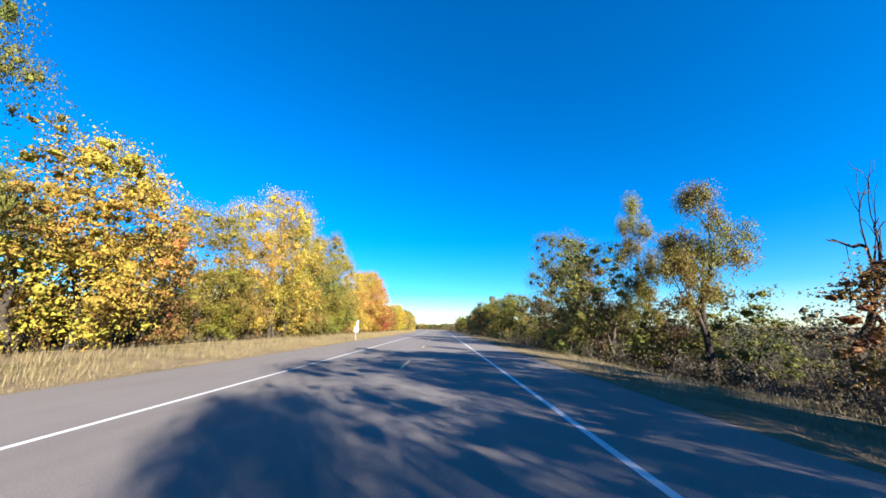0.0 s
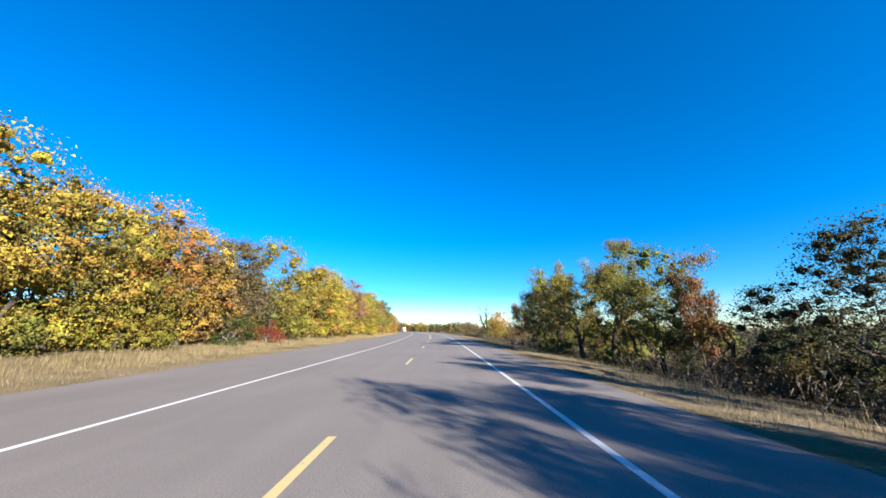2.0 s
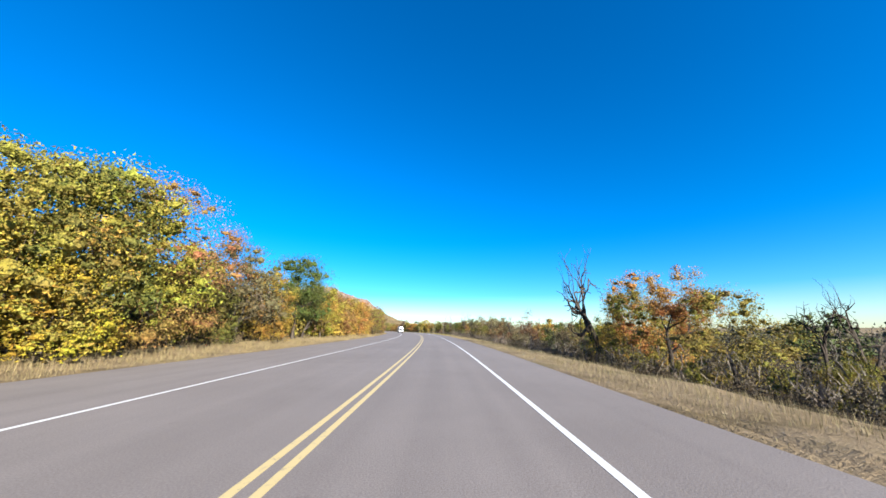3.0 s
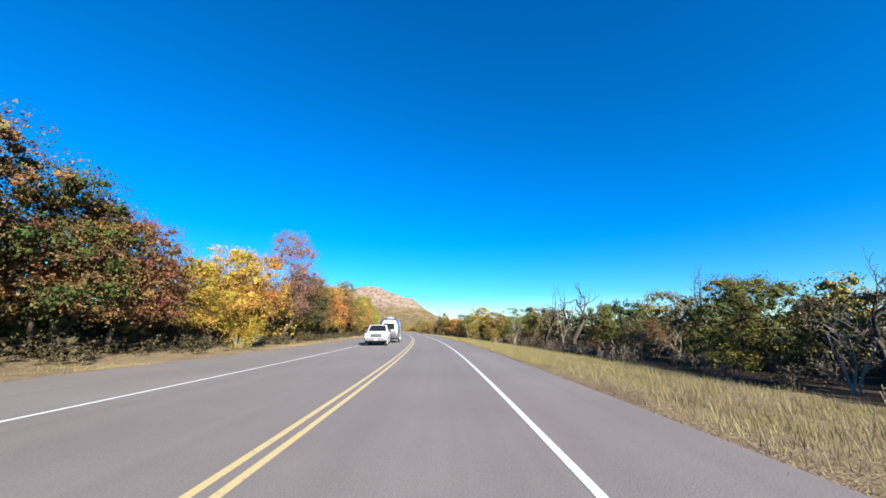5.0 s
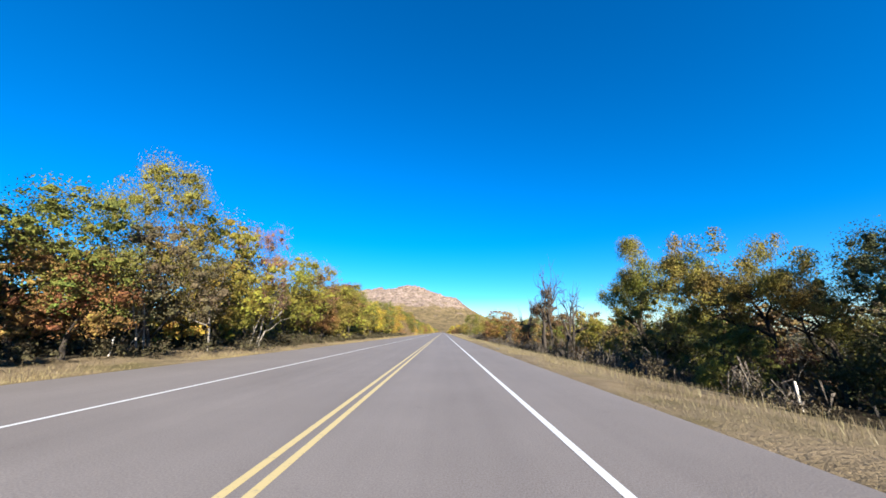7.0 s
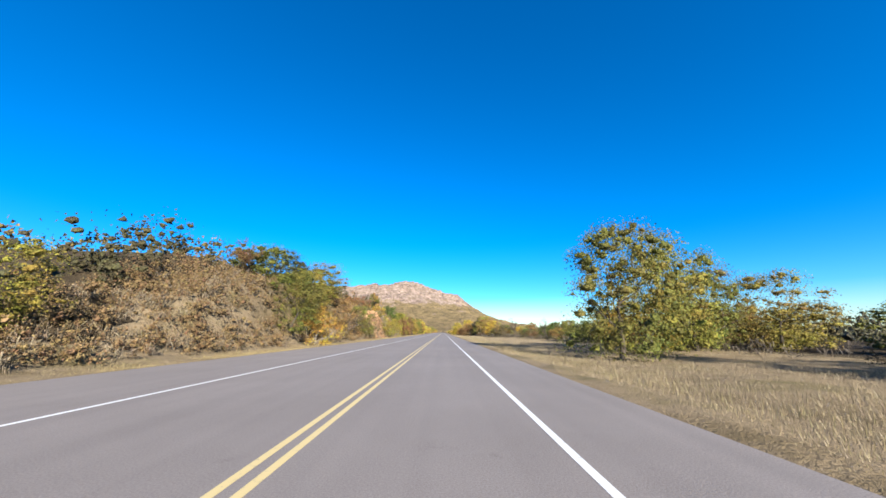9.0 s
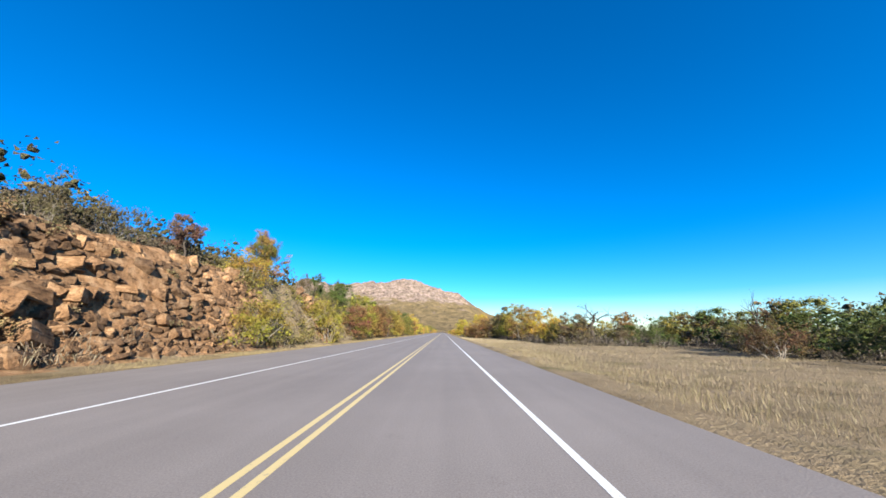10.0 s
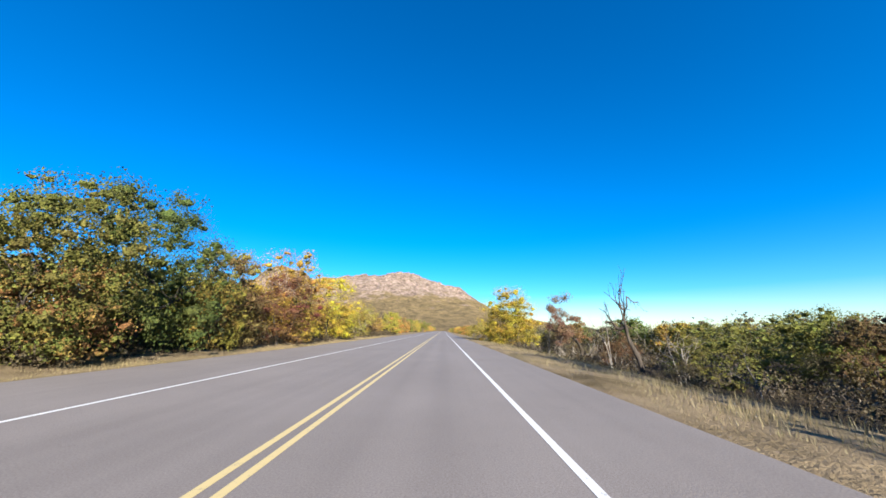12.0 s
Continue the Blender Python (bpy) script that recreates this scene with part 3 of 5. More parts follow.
# left verge, 120 to 160 m
grow("F", 132.0, -15.5, 7.5, 3.4, OLIVE)
grow("F", 134.0, -15.5, 7.5, 3.5, GOLD)
grow("F", 138.0, -15.4, 8.3, 4.8, ORANGE)
grow("F", 136.0, -14.4, 6.0, 4.9, YELLOW_OLIVE)
grow("O", 141.0, -15.4, 7.8, 4.2, GOLD)
grow("O", 145.0, -15.4, 8.2, 4.4, GREY)
grow("F", 152.0, -15.3, 9.7, 7.3, GOLD_OLIVE)
grow("F", 163.0, -15.1, 9.0, 8.3, GOLD)
grow("B", 143.0, -13.4, 2.6, 3.1, GREEN)
grow("B", 148.0, -13.3, 1.8, 2.9, RED)
# left verge, 150 to 190 m
grow("F", 162.0, -15.4, 9.0, 3.5, OLIVE)
grow("F", 163.0, -15.4, 8.7, 3.4, GOLD)
grow("F", 166.0, -15.4, 9.3, 6.9, YELLOW_OLIVE)
grow("O", 174.0, -15.3, 7.9, 3.4, GOLD)
grow("O", 177.0, -15.2, 9.9, 2.9, PINK)
grow("F", 183.0, -15.1, 8.3, 5.2, GOLD)
grow("F", 188.0, -15.0, 8.4, 6.0, YELLOW_OLIVE)
grow("B", 171.0, -13.3, 1.0, 2.5, RED)
grow("F", 171.0, -15.3, 4.9, 4.9, YELLOW_OLIVE)
# left verge, 180 to 220 m
grow("F", 192.0, -15.2, 8.6, 3.6, GOLD_OLIVE)
grow("O", 194.0, -15.2, 8.8, 4.0, OLIVE)
grow("O", 196.0, -15.1, 9.4, 3.8, YELLOW_OLIVE)
grow("F", 199.0, -15.1, 9.9, 5.7, ORANGE_BROWN)
grow("F", 193.0, -13.7, 4.2, 4.5, YELLOW)
grow("O", 207.0, -14.9, 8.3, 3.4, GREY)
grow("F", 211.0, -14.7, 6.7, 4.9, GOLD)
grow("O", 218.0, -14.5, 9.5, 4.7, GREEN)
grow("F", 204.0, -14.9, 4.3, 3.8, OLIVE)
# left verge, 192 to 232 m
grow("O", 221.0, -14.7, 10.1, 4.6, GREEN)
grow("F", 227.0, -14.5, 7.5, 5.5, YELLOW_OLIVE)
grow("F", 236.0, -14.0, 6.8, 5.3, ORANGE_BROWN)
grow("F", 249.0, -13.2, 7.1, 5.9, ORANGE)
grow("F", 266.0, -11.8, 6.4, 6.3, BROWN)
# left verge, 288 to 328 m
grow("F", 300.0, -14.8, 7.2, 4.0, YELLOW_OLIVE)
grow("F", 302.0, -14.8, 7.4, 5.1, OLIVE)
grow("F", 306.0, -14.7, 8.8, 6.2, GOLD_OLIVE)
grow("F", 310.0, -14.5, 8.6, 4.7, BROWN)
grow("F", 315.0, -14.3, 7.0, 4.2, ORANGE_BROWN)
# left verge, 300 to 340 m
grow("O", 312.0, -14.8, 7.9, 2.0, GREEN)
grow("F", 314.0, -14.7, 7.0, 4.9, BROWN)
grow("F", 317.0, -14.6, 7.1, 3.9, RUST)
grow("F", 322.0, -14.5, 6.1, 4.1, GOLD)
grow("F", 325.0, -14.3, 7.3, 4.7, GOLD)
grow("F", 335.0, -13.7, 12.0, 6.7, PINK)
grow("F", 329.0, -14.1, 7.8, 4.9, ORANGE)
grow("B", 325.0, -12.3, 2.4, 3.4, YELLOW)
# left verge, 330 to 370 m
grow("F", 342.0, -14.8, 8.3, 4.5, DARK)
grow("F", 345.0, -14.7, 8.2, 3.6, BROWN)
grow("F", 346.0, -14.7, 7.4, 3.5, ORANGE_BROWN)
grow("F", 352.0, -14.5, 8.1, 5.4, ORANGE)
grow("F", 355.0, -14.3, 8.3, 6.2, ORANGE)
grow("F", 363.0, -14.0, 9.3, 6.4, ORANGE_BROWN)
grow("O", 374.0, -13.3, 7.6, 3.8, OLIVE)
grow("F", 349.0, -14.6, 5.5, 3.6, GOLD_OLIVE)
# left verge, 360 to 400 m
grow("O", 371.0, -14.9, 11.5, 5.0, OLIVE)
grow("F", 373.0, -14.8, 7.9, 4.5, BROWN)
grow("F", 375.0, -14.8, 7.9, 5.2, GOLD_OLIVE)
grow("F", 379.0, -14.7, 7.2, 3.4, OLIVE)
grow("F", 382.0, -14.7, 7.8, 5.1, RUST)
grow("F", 391.0, -14.5, 9.3, 6.5, GOLD)
grow("F", 398.0, -14.3, 8.4, 7.4, ORANGE_BROWN)
grow("F", 386.0, -14.6, 6.3, 4.5, ORANGE_BROWN)
# left verge, 390 to 430 m
grow("F", 403.0, -14.9, 8.3, 4.4, BROWN)
grow("O", 406.0, -14.9, 9.5, 3.5, OLIVE)
grow("O", 410.0, -14.9, 12.8, 6.0, GOLD_OLIVE)
grow("O", 413.0, -14.9, 10.0, 4.6, OLIVE)
grow("F", 406.0, -13.9, 5.4, 6.1, BROWN)
grow("F", 420.0, -13.8, 8.8, 8.4, YELLOW_OLIVE)
grow("O", 425.0, -14.8, 12.7, 4.3, OLIVE)
# left verge, 420 to 460 m
grow("F", 433.0, -15.1, 7.3, 4.7, OLIVE)
grow("O", 438.0, -15.1, 11.4, 6.9, GOLD_OLIVE)
grow("F", 434.0, -14.1, 4.6, 4.4, ORANGE_BROWN)
grow("F", 438.0, -14.1, 7.2, 5.2, GREY)
grow("O", 448.0, -15.1, 10.3, 5.4, PINK)
grow("F", 455.0, -15.1, 9.4, 8.1, YELLOW_OLIVE)
grow("F", 444.0, -15.1, 6.4, 5.2, GOLD_OLIVE)
# left verge, 450 to 490 m
grow("F", 462.0, -15.1, 8.7, 3.2, BROWN)
grow("O", 466.0, -15.1, 10.5, 4.7, GOLD_OLIVE)
grow("F", 463.0, -14.1, 5.9, 5.2, ORANGE_BROWN)
grow("F", 471.0, -15.1, 8.2, 4.9, GOLD_OLIVE)
grow("O", 475.0, -15.1, 8.9, 4.0, RUST)
grow("F", 475.0, -14.1, 8.7, 7.7, YELLOW_OLIVE)
grow("F", 490.0, -15.1, 8.3, 6.3, OLIVE)
# left verge, 462 to 502 m
grow("F", 508.0, -15.1, 9.2, 7.3, OLIVE)
grow("F", 529.0, -15.1, 9.8, 7.1, GOLD)
grow("F", 476.0, -15.1, 9.2, 3.9, OLIVE)
# left verge, 558 to 598 m
grow("O", 572.0, -18.1, 4.2, 2.9, BROWN)
grow("F", 575.0, -18.1, 4.6, 7.0, OLIVE)
grow("F", 580.0, -18.1, 5.1, 5.6, DARK)
grow("F", 588.0, -17.1, 5.4, 9.1, GOLD_OLIVE)
grow("D", 585.0, -18.1, 6.5, 2.9, GREY)
grow("B", 577.0, -12.6, 4.1, 6.5, GOLD)
grow("B", 573.0, -15.1, 0.8, 4.1, GREY)
# left verge, 570 to 610 m
grow("F", 584.0, -18.1, 4.4, 2.4, DARK)
grow("F", 587.0, -17.1, 4.4, 6.8, OLIVE)
grow("F", 583.0, -14.6, 3.4, 3.0, OLIVE)
grow("D", 599.0, -18.1, 3.8, 3.1, GREY)
grow("B", 608.0, -17.1, 3.7, 12.0, ORANGE_BROWN)
grow("D", 592.0, -13.1, 4.6, 5.3, GREY)
grow("O", 635.0, -18.1, 5.9, 4.6, OLIVE)
grow("B", 588.0, -13.1, 3.6, 2.8, BROWN)
grow("B", 603.0, -13.1, 3.5, 5.1, GREY)
# left verge, 600 to 640 m
grow("B", 615.0, -18.1, 3.3, 3.2, GREY)
grow("B", 618.0, -18.1, 3.0, 3.6, GREY)
grow("O", 624.0, -18.1, 4.1, 3.5, PINK)
grow("O", 636.0, -18.1, 6.3, 4.5, ORANGE_BROWN)
grow("B", 629.0, -16.1, 2.9, 4.6, GOLD)
grow("B", 626.0, -13.1, 4.9, 7.4, YELLOW_OLIVE)
grow("F", 662.0, -18.1, 9.4, 5.4, GREEN)
grow("B", 680.0, -18.1, 7.2, 13.9, ORANGE_BROWN)
grow("B", 638.0, -14.1, 3.5, 7.2, YELLOW_OLIVE)
# left verge, 630 to 670 m
grow("B", 645.0, -18.0, 3.3, 3.2, GREY)
grow("O", 648.0, -18.0, 4.4, 3.3, GREEN)
grow("B", 650.0, -18.0, 4.0, 3.3, GREEN)
grow("O", 657.0, -18.0, 7.3, 3.4, GREEN)
grow("O", 663.0, -18.0, 10.1, 4.1, DARK)
grow("B", 641.0, -12.5, 5.2, 4.9, YELLOW_OLIVE)
grow("F", 654.0, -13.0, 5.4, 5.9, RUST)
grow("F", 662.0, -14.0, 8.0, 5.6, YELLOW_OLIVE)
grow("B", 653.0, -18.0, 3.8, 5.0, GREY)
# left verge, 660 to 700 m
grow("F", 672.0, -14.0, 6.9, 3.2, ORANGE_BROWN)
grow("F", 674.0, -14.0, 7.2, 3.5, BROWN)
grow("F", 677.0, -14.0, 7.3, 4.8, RUST)
grow("F", 681.0, -14.0, 7.5, 4.4, BROWN)
grow("O", 689.0, -16.0, 9.2, 3.7, GREEN)
grow("D", 682.0, -12.0, 6.4, 3.5, GREY)
grow("F", 696.0, -14.0, 7.7, 8.2, GOLD_OLIVE)
# left verge, 690 to 730 m
grow("O", 701.0, -14.0, 7.5, 2.2, ORANGE_BROWN)
grow("O", 703.0, -14.0, 6.6, 1.8, BROWN)
grow("F", 705.0, -14.0, 6.3, 3.2, OLIVE)
grow("F", 707.0, -14.0, 5.2, 3.7, DARK)
grow("D", 714.0, -14.0, 8.4, 3.4, PINK)
grow("F", 710.0, -14.0, 5.3, 3.6, OLIVE)
grow("F", 719.0, -14.0, 4.4, 7.6, GOLD_OLIVE)
grow("F", 703.0, -14.0, 4.3, 3.3, OLIVE)
# left verge, 720 to 760 m
grow("F", 732.0, -14.0, 6.7, 2.5, OLIVE)
grow("F", 733.0, -14.0, 7.4, 4.4, OLIVE)
grow("F", 737.0, -14.0, 9.1, 6.0, GREEN)
grow("F", 744.0, -14.0, 6.7, 3.9, BROWN)
grow("F", 741.0, -13.0, 4.8, 4.1, GOLD_OLIVE)
grow("F", 753.0, -14.0, 9.4, 6.4, GOLD)
grow("F", 750.0, -13.0, 6.3, 6.9, RUST)
grow("F", 765.0, -14.0, 8.6, 8.6, YELLOW)
grow("B", 784.0, -14.0, 6.1, 6.7, GOLD_OLIVE)
grow("D", 818.0, -14.0, 7.8, 10.2, RUST)
grow("B", 957.0, -14.0, 8.2, 20.5, OLIVE)
grow("F", 733.0, -13.0, 4.1, 4.1, ORANGE_BROWN)
# right verge, 0 to 40 m
grow("F", 34.0, 14.8, 13.1, 6.8, OLIVE)
grow("O", 25.0, 15.5, 12.7, 5.9, GOLD_OLIVE)
grow("O", 19.0, 16.9, 11.0, 7.1, GOLD_OLIVE)
grow("D", 16.0, 21.1, 11.3, 4.9, DARK)
grow("B", 26.0, 14.8, 5.7, 5.4, BROWN)
grow("B", 24.0, 18.3, 4.9, 5.1, BROWN)
# right verge, 30 to 70 m
grow("O", 43.0, 16.9, 14.5, 9.2, GOLD_OLIVE)
grow("O", 51.0, 16.9, 8.8, 5.7, GREY)
grow("F", 57.0, 14.8, 8.8, 7.2, OLIVE)
grow("B", 52.0, 19.7, 4.8, 7.8, OLIVE)
# right verge, 60 to 100 m
grow("O", 77.0, 18.3, 10.6, 6.8, GOLD_OLIVE)
grow("O", 80.0, 16.9, 10.1, 3.7, PINK)
grow("O", 85.0, 17.0, 9.2, 4.9, GREY)
grow("F", 88.0, 14.9, 9.0, 5.5, ORANGE_BROWN)
grow("D", 74.0, 19.7, 7.5, 3.6, GREY)
grow("B", 79.0, 18.3, 5.4, 6.5, GOLD_OLIVE)
# right verge, 90 to 130 m
grow("O", 104.0, 21.1, 12.2, 3.6, ORANGE_BROWN)
grow("O", 104.0, 18.3, 10.8, 5.2, DARK)
grow("O", 107.0, 16.9, 10.6, 4.8, OLIVE)
grow("O", 109.0, 14.9, 10.3, 5.0, OLIVE)
grow("O", 117.0, 14.9, 9.3, 4.3, DARK)
grow("F", 125.0, 15.0, 7.7, 4.9, DARK)
grow("F", 109.0, 16.9, 6.9, 8.6, BROWN)
grow("B", 106.0, 18.3, 4.7, 5.5, BROWN)
# right verge, 120 to 160 m
grow("F", 133.0, 19.7, 7.8, 3.1, DARK)
grow("F", 135.0, 18.3, 5.2, 5.5, DARK)
grow("O", 137.0, 15.6, 6.7, 4.5, ORANGE_BROWN)
grow("O", 146.0, 14.9, 10.1, 7.0, GOLD_OLIVE)
grow("O", 140.0, 14.9, 6.8, 4.7, OLIVE)
# right verge, 150 to 190 m
grow("O", 169.0, 15.7, 7.3, 4.5, OLIVE)
grow("F", 165.0, 18.4, 6.7, 6.3, GOLD_OLIVE)
grow("O", 164.0, 21.2, 6.7, 2.3, GREY)
grow("B", 180.0, 15.8, 3.9, 6.3, BROWN)
# right verge, 180 to 220 m
grow("D", 210.0, 16.3, 10.1, 6.0, GREY)
grow("O", 200.0, 16.0, 6.6, 5.3, ORANGE)
grow("F", 196.0, 15.9, 4.9, 4.9, GOLD_OLIVE)
grow("F", 204.0, 16.1, 5.7, 4.7, YELLOW_OLIVE)
grow("D", 196.0, 20.1, 4.7, 2.8, GREY)
grow("D", 195.0, 21.5, 5.4, 2.2, GREY)
grow("B", 217.0, 16.5, 3.6, 6.5, GREY)
# right verge, 192 to 232 m
grow("D", 211.0, 17.4, 10.8, 5.9, GREY)
grow("F", 206.0, 18.7, 7.7, 6.9, ORANGE)
grow("B", 210.0, 17.4, 4.1, 3.9, YELLOW)
grow("B", 278.0, 21.3, 7.0, 12.2, GREY)
grow("B", 249.0, 18.5, 5.5, 8.1, GREY)
grow("B", 234.0, 17.6, 5.9, 6.0, BROWN)
# right verge, 288 to 328 m
grow("D", 301.0, 20.4, 8.6, 3.6, DARK)
grow("D", 302.0, 19.7, 8.2, 2.9, DARK)
grow("D", 305.0, 19.8, 7.3, 3.4, DARK)
grow("D", 307.0, 19.9, 6.6, 2.8, GREY)
grow("D", 313.0, 20.1, 5.5, 2.2, GREY)
grow("F", 319.0, 20.4, 5.5, 6.1, OLIVE)
grow("D", 309.0, 20.0, 4.6, 2.3, GREY)
grow("B", 331.0, 21.3, 2.8, 5.4, DARK)
grow("B", 303.0, 19.8, 1.7, 3.2, ORANGE_BROWN)
# right verge, 300 to 340 m
grow("F", 320.0, 20.7, 4.7, 4.0, GREEN)
grow("O", 319.0, 22.1, 5.6, 4.2, ORANGE_BROWN)
grow("D", 323.0, 20.2, 7.1, 3.0, GREY)
grow("D", 343.0, 21.4, 8.9, 8.5, BROWN)
grow("D", 316.0, 22.0, 4.9, 1.8, GREY)
grow("B", 327.0, 20.4, 4.3, 4.4, BROWN)
# right verge, 330 to 370 m
grow("O", 361.0, 20.4, 6.4, 6.1, YELLOW_OLIVE)
grow("O", 353.0, 20.1, 6.1, 4.5, OLIVE)
grow("D", 348.0, 19.9, 9.1, 4.7, DARK)
grow("D", 344.0, 20.5, 8.3, 3.8, DARK)
grow("B", 355.0, 20.2, 3.3, 6.2, BROWN)
grow("B", 365.0, 20.7, 4.7, 5.7, OLIVE)
# right verge, 360 to 400 m
grow("F", 399.0, 20.2, 7.1, 7.5, OLIVE)
grow("F", 387.0, 19.9, 8.3, 9.6, YELLOW)
grow("B", 401.0, 20.3, 4.5, 5.0, RED)
grow("F", 382.0, 19.8, 5.5, 3.5, OLIVE)
grow("D", 377.0, 19.7, 7.7, 2.5, DARK)
grow("F", 375.0, 20.4, 6.5, 4.8, ORANGE_BROWN)
grow("F", 375.0, 23.2, 7.5, 2.2, OLIVE)
grow("B", 378.0, 19.7, 2.9, 3.8, DARK)
# right verge, 390 to 430 m
grow("F", 424.0, 19.2, 7.6, 9.0, ORANGE)
grow("F", 415.0, 19.6, 5.9, 4.9, OLIVE)
grow("O", 406.0, 19.6, 7.4, 5.5, GOLD_OLIVE)
grow("F", 410.0, 19.6, 6.0, 4.6, OLIVE)
grow("F", 404.0, 21.7, 6.9, 4.3, GOLD_OLIVE)
grow("B", 414.0, 18.2, 2.0, 2.8, YELLOW)
grow("F", 409.0, 19.6, 3.6, 4.9, OLIVE)
# right verge, 420 to 460 m
grow("O", 447.0, 18.7, 10.6, 6.8, YELLOW_OLIVE)
grow("O", 440.0, 18.7, 9.3, 4.7, GOLD_OLIVE)
grow("O", 437.0, 18.7, 8.7, 4.8, GOLD_OLIVE)
grow("F", 431.0, 19.2, 7.0, 5.5, DARK, near=True)
grow("F", 434.0, 21.5, 7.2, 4.3, OLIVE)
grow("B", 437.0, 18.7, 3.2, 7.5, BROWN)
grow("B", 445.0, 18.7, 3.2, 5.9, DARK)
# right verge, 450 to 490 m
grow("D", 474.0, 18.7, 14.9, 6.5, DARK)
grow("D", 470.0, 18.7, 13.1, 4.3, DARK)
grow("D", 465.0, 18.7, 9.7, 4.4, DARK)
grow("D", 463.0, 18.7, 9.3, 2.1, DARK)
grow("D", 484.0, 18.7, 8.1, 4.1, GREY)
grow("D", 465.0, 18.7, 6.3, 1.5, GREY)
grow("B", 481.0, 18.7, 2.8, 6.4, GREY)
grow("B", 468.0, 18.7, 2.3, 4.0, GREY)
# right verge, 462 to 502 m
grow("O", 476.0, 18.7, 10.1, 5.6, BROWN)
grow("D", 484.0, 18.7, 9.6, 4.3, GREY)
grow("D", 480.0, 18.7, 9.5, 3.2, GREY)
grow("F", 494.0, 15.9, 7.6, 9.1, ORANGE_BROWN)
grow("B", 485.0, 18.7, 2.8, 4.8, GREY)
grow("D", 478.0, 22.9, 4.9, 2.9, DARK)
# right verge, 558 to 598 m
grow("F", 596.0, 28.9, 5.6, 8.6, GREEN)
grow("F", 589.0, 28.9, 3.8, 5.9, ORANGE_BROWN)
grow("F", 580.0, 28.9, 3.0, 7.0, OLIVE)
grow("D", 627.0, 28.9, 5.1, 2.9, GREY)
grow("F", 617.0, 28.9, 2.7, 9.1, ORANGE_BROWN)
grow("B", 584.0, 28.9, 2.8, 5.0, OLIVE)
# right verge, 570 to 610 m
grow("D", 609.0, 23.9, 4.8, 2.7, GREY)
grow("B", 622.0, 23.9, 3.0, 5.4, BROWN)
grow("O", 593.0, 23.9, 3.6, 3.2, OLIVE)
grow("F", 592.0, 28.9, 5.5, 7.8, GOLD_OLIVE)
grow("B", 597.0, 23.9, 2.9, 4.7, OLIVE)
# right verge, 600 to 640 m
grow("D", 656.0, 27.9, 6.5, 8.8, GREY)
grow("B", 640.0, 27.9, 3.4, 4.1, GREEN)
grow("F", 623.0, 27.9, 3.2, 4.4, GREEN)
grow("F", 620.0, 27.9, 3.0, 3.1, GREEN)
grow("B", 629.0, 27.9, 2.9, 7.6, OLIVE)
grow("F", 679.0, 21.9, 7.7, 8.6, ORANGE_BROWN, near=True)
# right verge, 630 to 670 m
grow("F", 664.0, 19.2, 6.2, 9.0, ORANGE_BROWN)
grow("F", 655.0, 19.2, 5.7, 4.9, YELLOW)
grow("F", 647.0, 20.4, 4.4, 4.6, GREY)
grow("O", 645.0, 21.5, 4.0, 3.5, GREY)
grow("B", 651.0, 19.2, 3.5, 3.0, OLIVE)
# right verge, 660 to 700 m
grow("F", 675.0, 19.0, 8.2, 7.6, YELLOW_OLIVE, near=True)
grow("F", 672.0, 20.5, 5.0, 7.0, YELLOW, near=True)
grow("O", 679.0, 17.4, 7.8, 3.7, GREY)
grow("F", 688.0, 17.4, 6.3, 4.9, DARK)
grow("F", 692.0, 17.4, 6.0, 5.0, GOLD_OLIVE)
grow("F", 682.0, 17.4, 5.4, 3.5, OLIVE)
# right verge, 690 to 730 m
grow("U", 721.0, 15.2, 9.4, 6.6, YELLOW)
grow("D", 701.0, 15.8, 7.2, 2.5, PINK)
grow("O", 702.0, 15.8, 6.8, 2.7, GOLD_OLIVE)
grow("F", 704.0, 14.1, 5.6, 3.0, ORANGE_BROWN)
grow("D", 707.0, 14.1, 6.7, 3.3, PINK)
grow("F", 714.0, 14.1, 4.2, 5.9, RUST)
grow("F", 701.0, 14.6, 5.4, 4.3, ORANGE_BROWN)
# right verge, 720 to 760 m
grow("F", 770.0, 11.6, 8.5, 8.5, YELLOW)
grow("F", 766.0, 12.6, 6.6, 7.0, YELLOW)
grow("F", 774.0, 12.2, 6.8, 7.0, YELLOW_OLIVE)
grow("O", 749.0, 14.1, 5.7, 5.6, PINK)
grow("D", 740.0, 14.1, 6.5, 3.4, GREY)
grow("B", 752.0, 14.1, 3.5, 5.0, GREY)
grow("B", 743.0, 14.1, 2.5, 4.0, BROWN)
grow("F", 738.0, 16.9, 3.2, 4.8, OLIVE)
grow("F", 739.0, 22.7, 3.7, 6.7, OLIVE)
grow("F", 739.0, 25.0, 4.5, 2.7, OLIVE)
grow("F", 736.0, 22.7, 3.9, 2.2, BROWN)
grow("B", 735.0, 12.9, 1.1, 3.8, GREY)
# right verge before the start
grow("O", -24.0, 13.8, 10.3, 7.0, OLIVE)
grow("F", -19.0, 15.2, 9.2, 5.5, BROWN)
grow("O", -14.0, 13.3, 10.8, 7.5, GOLD_OLIVE)
grow("F", -9.0, 14.5, 9.5, 5.5, OLIVE)
grow("O", -4.0, 13.6, 10.5, 7.0, GOLD)
grow("F", 1.5, 14.8, 9.5, 5.5, OLIVE)
grow("O", 6.5, 13.9, 10.1, 6.5, GOLD_OLIVE)
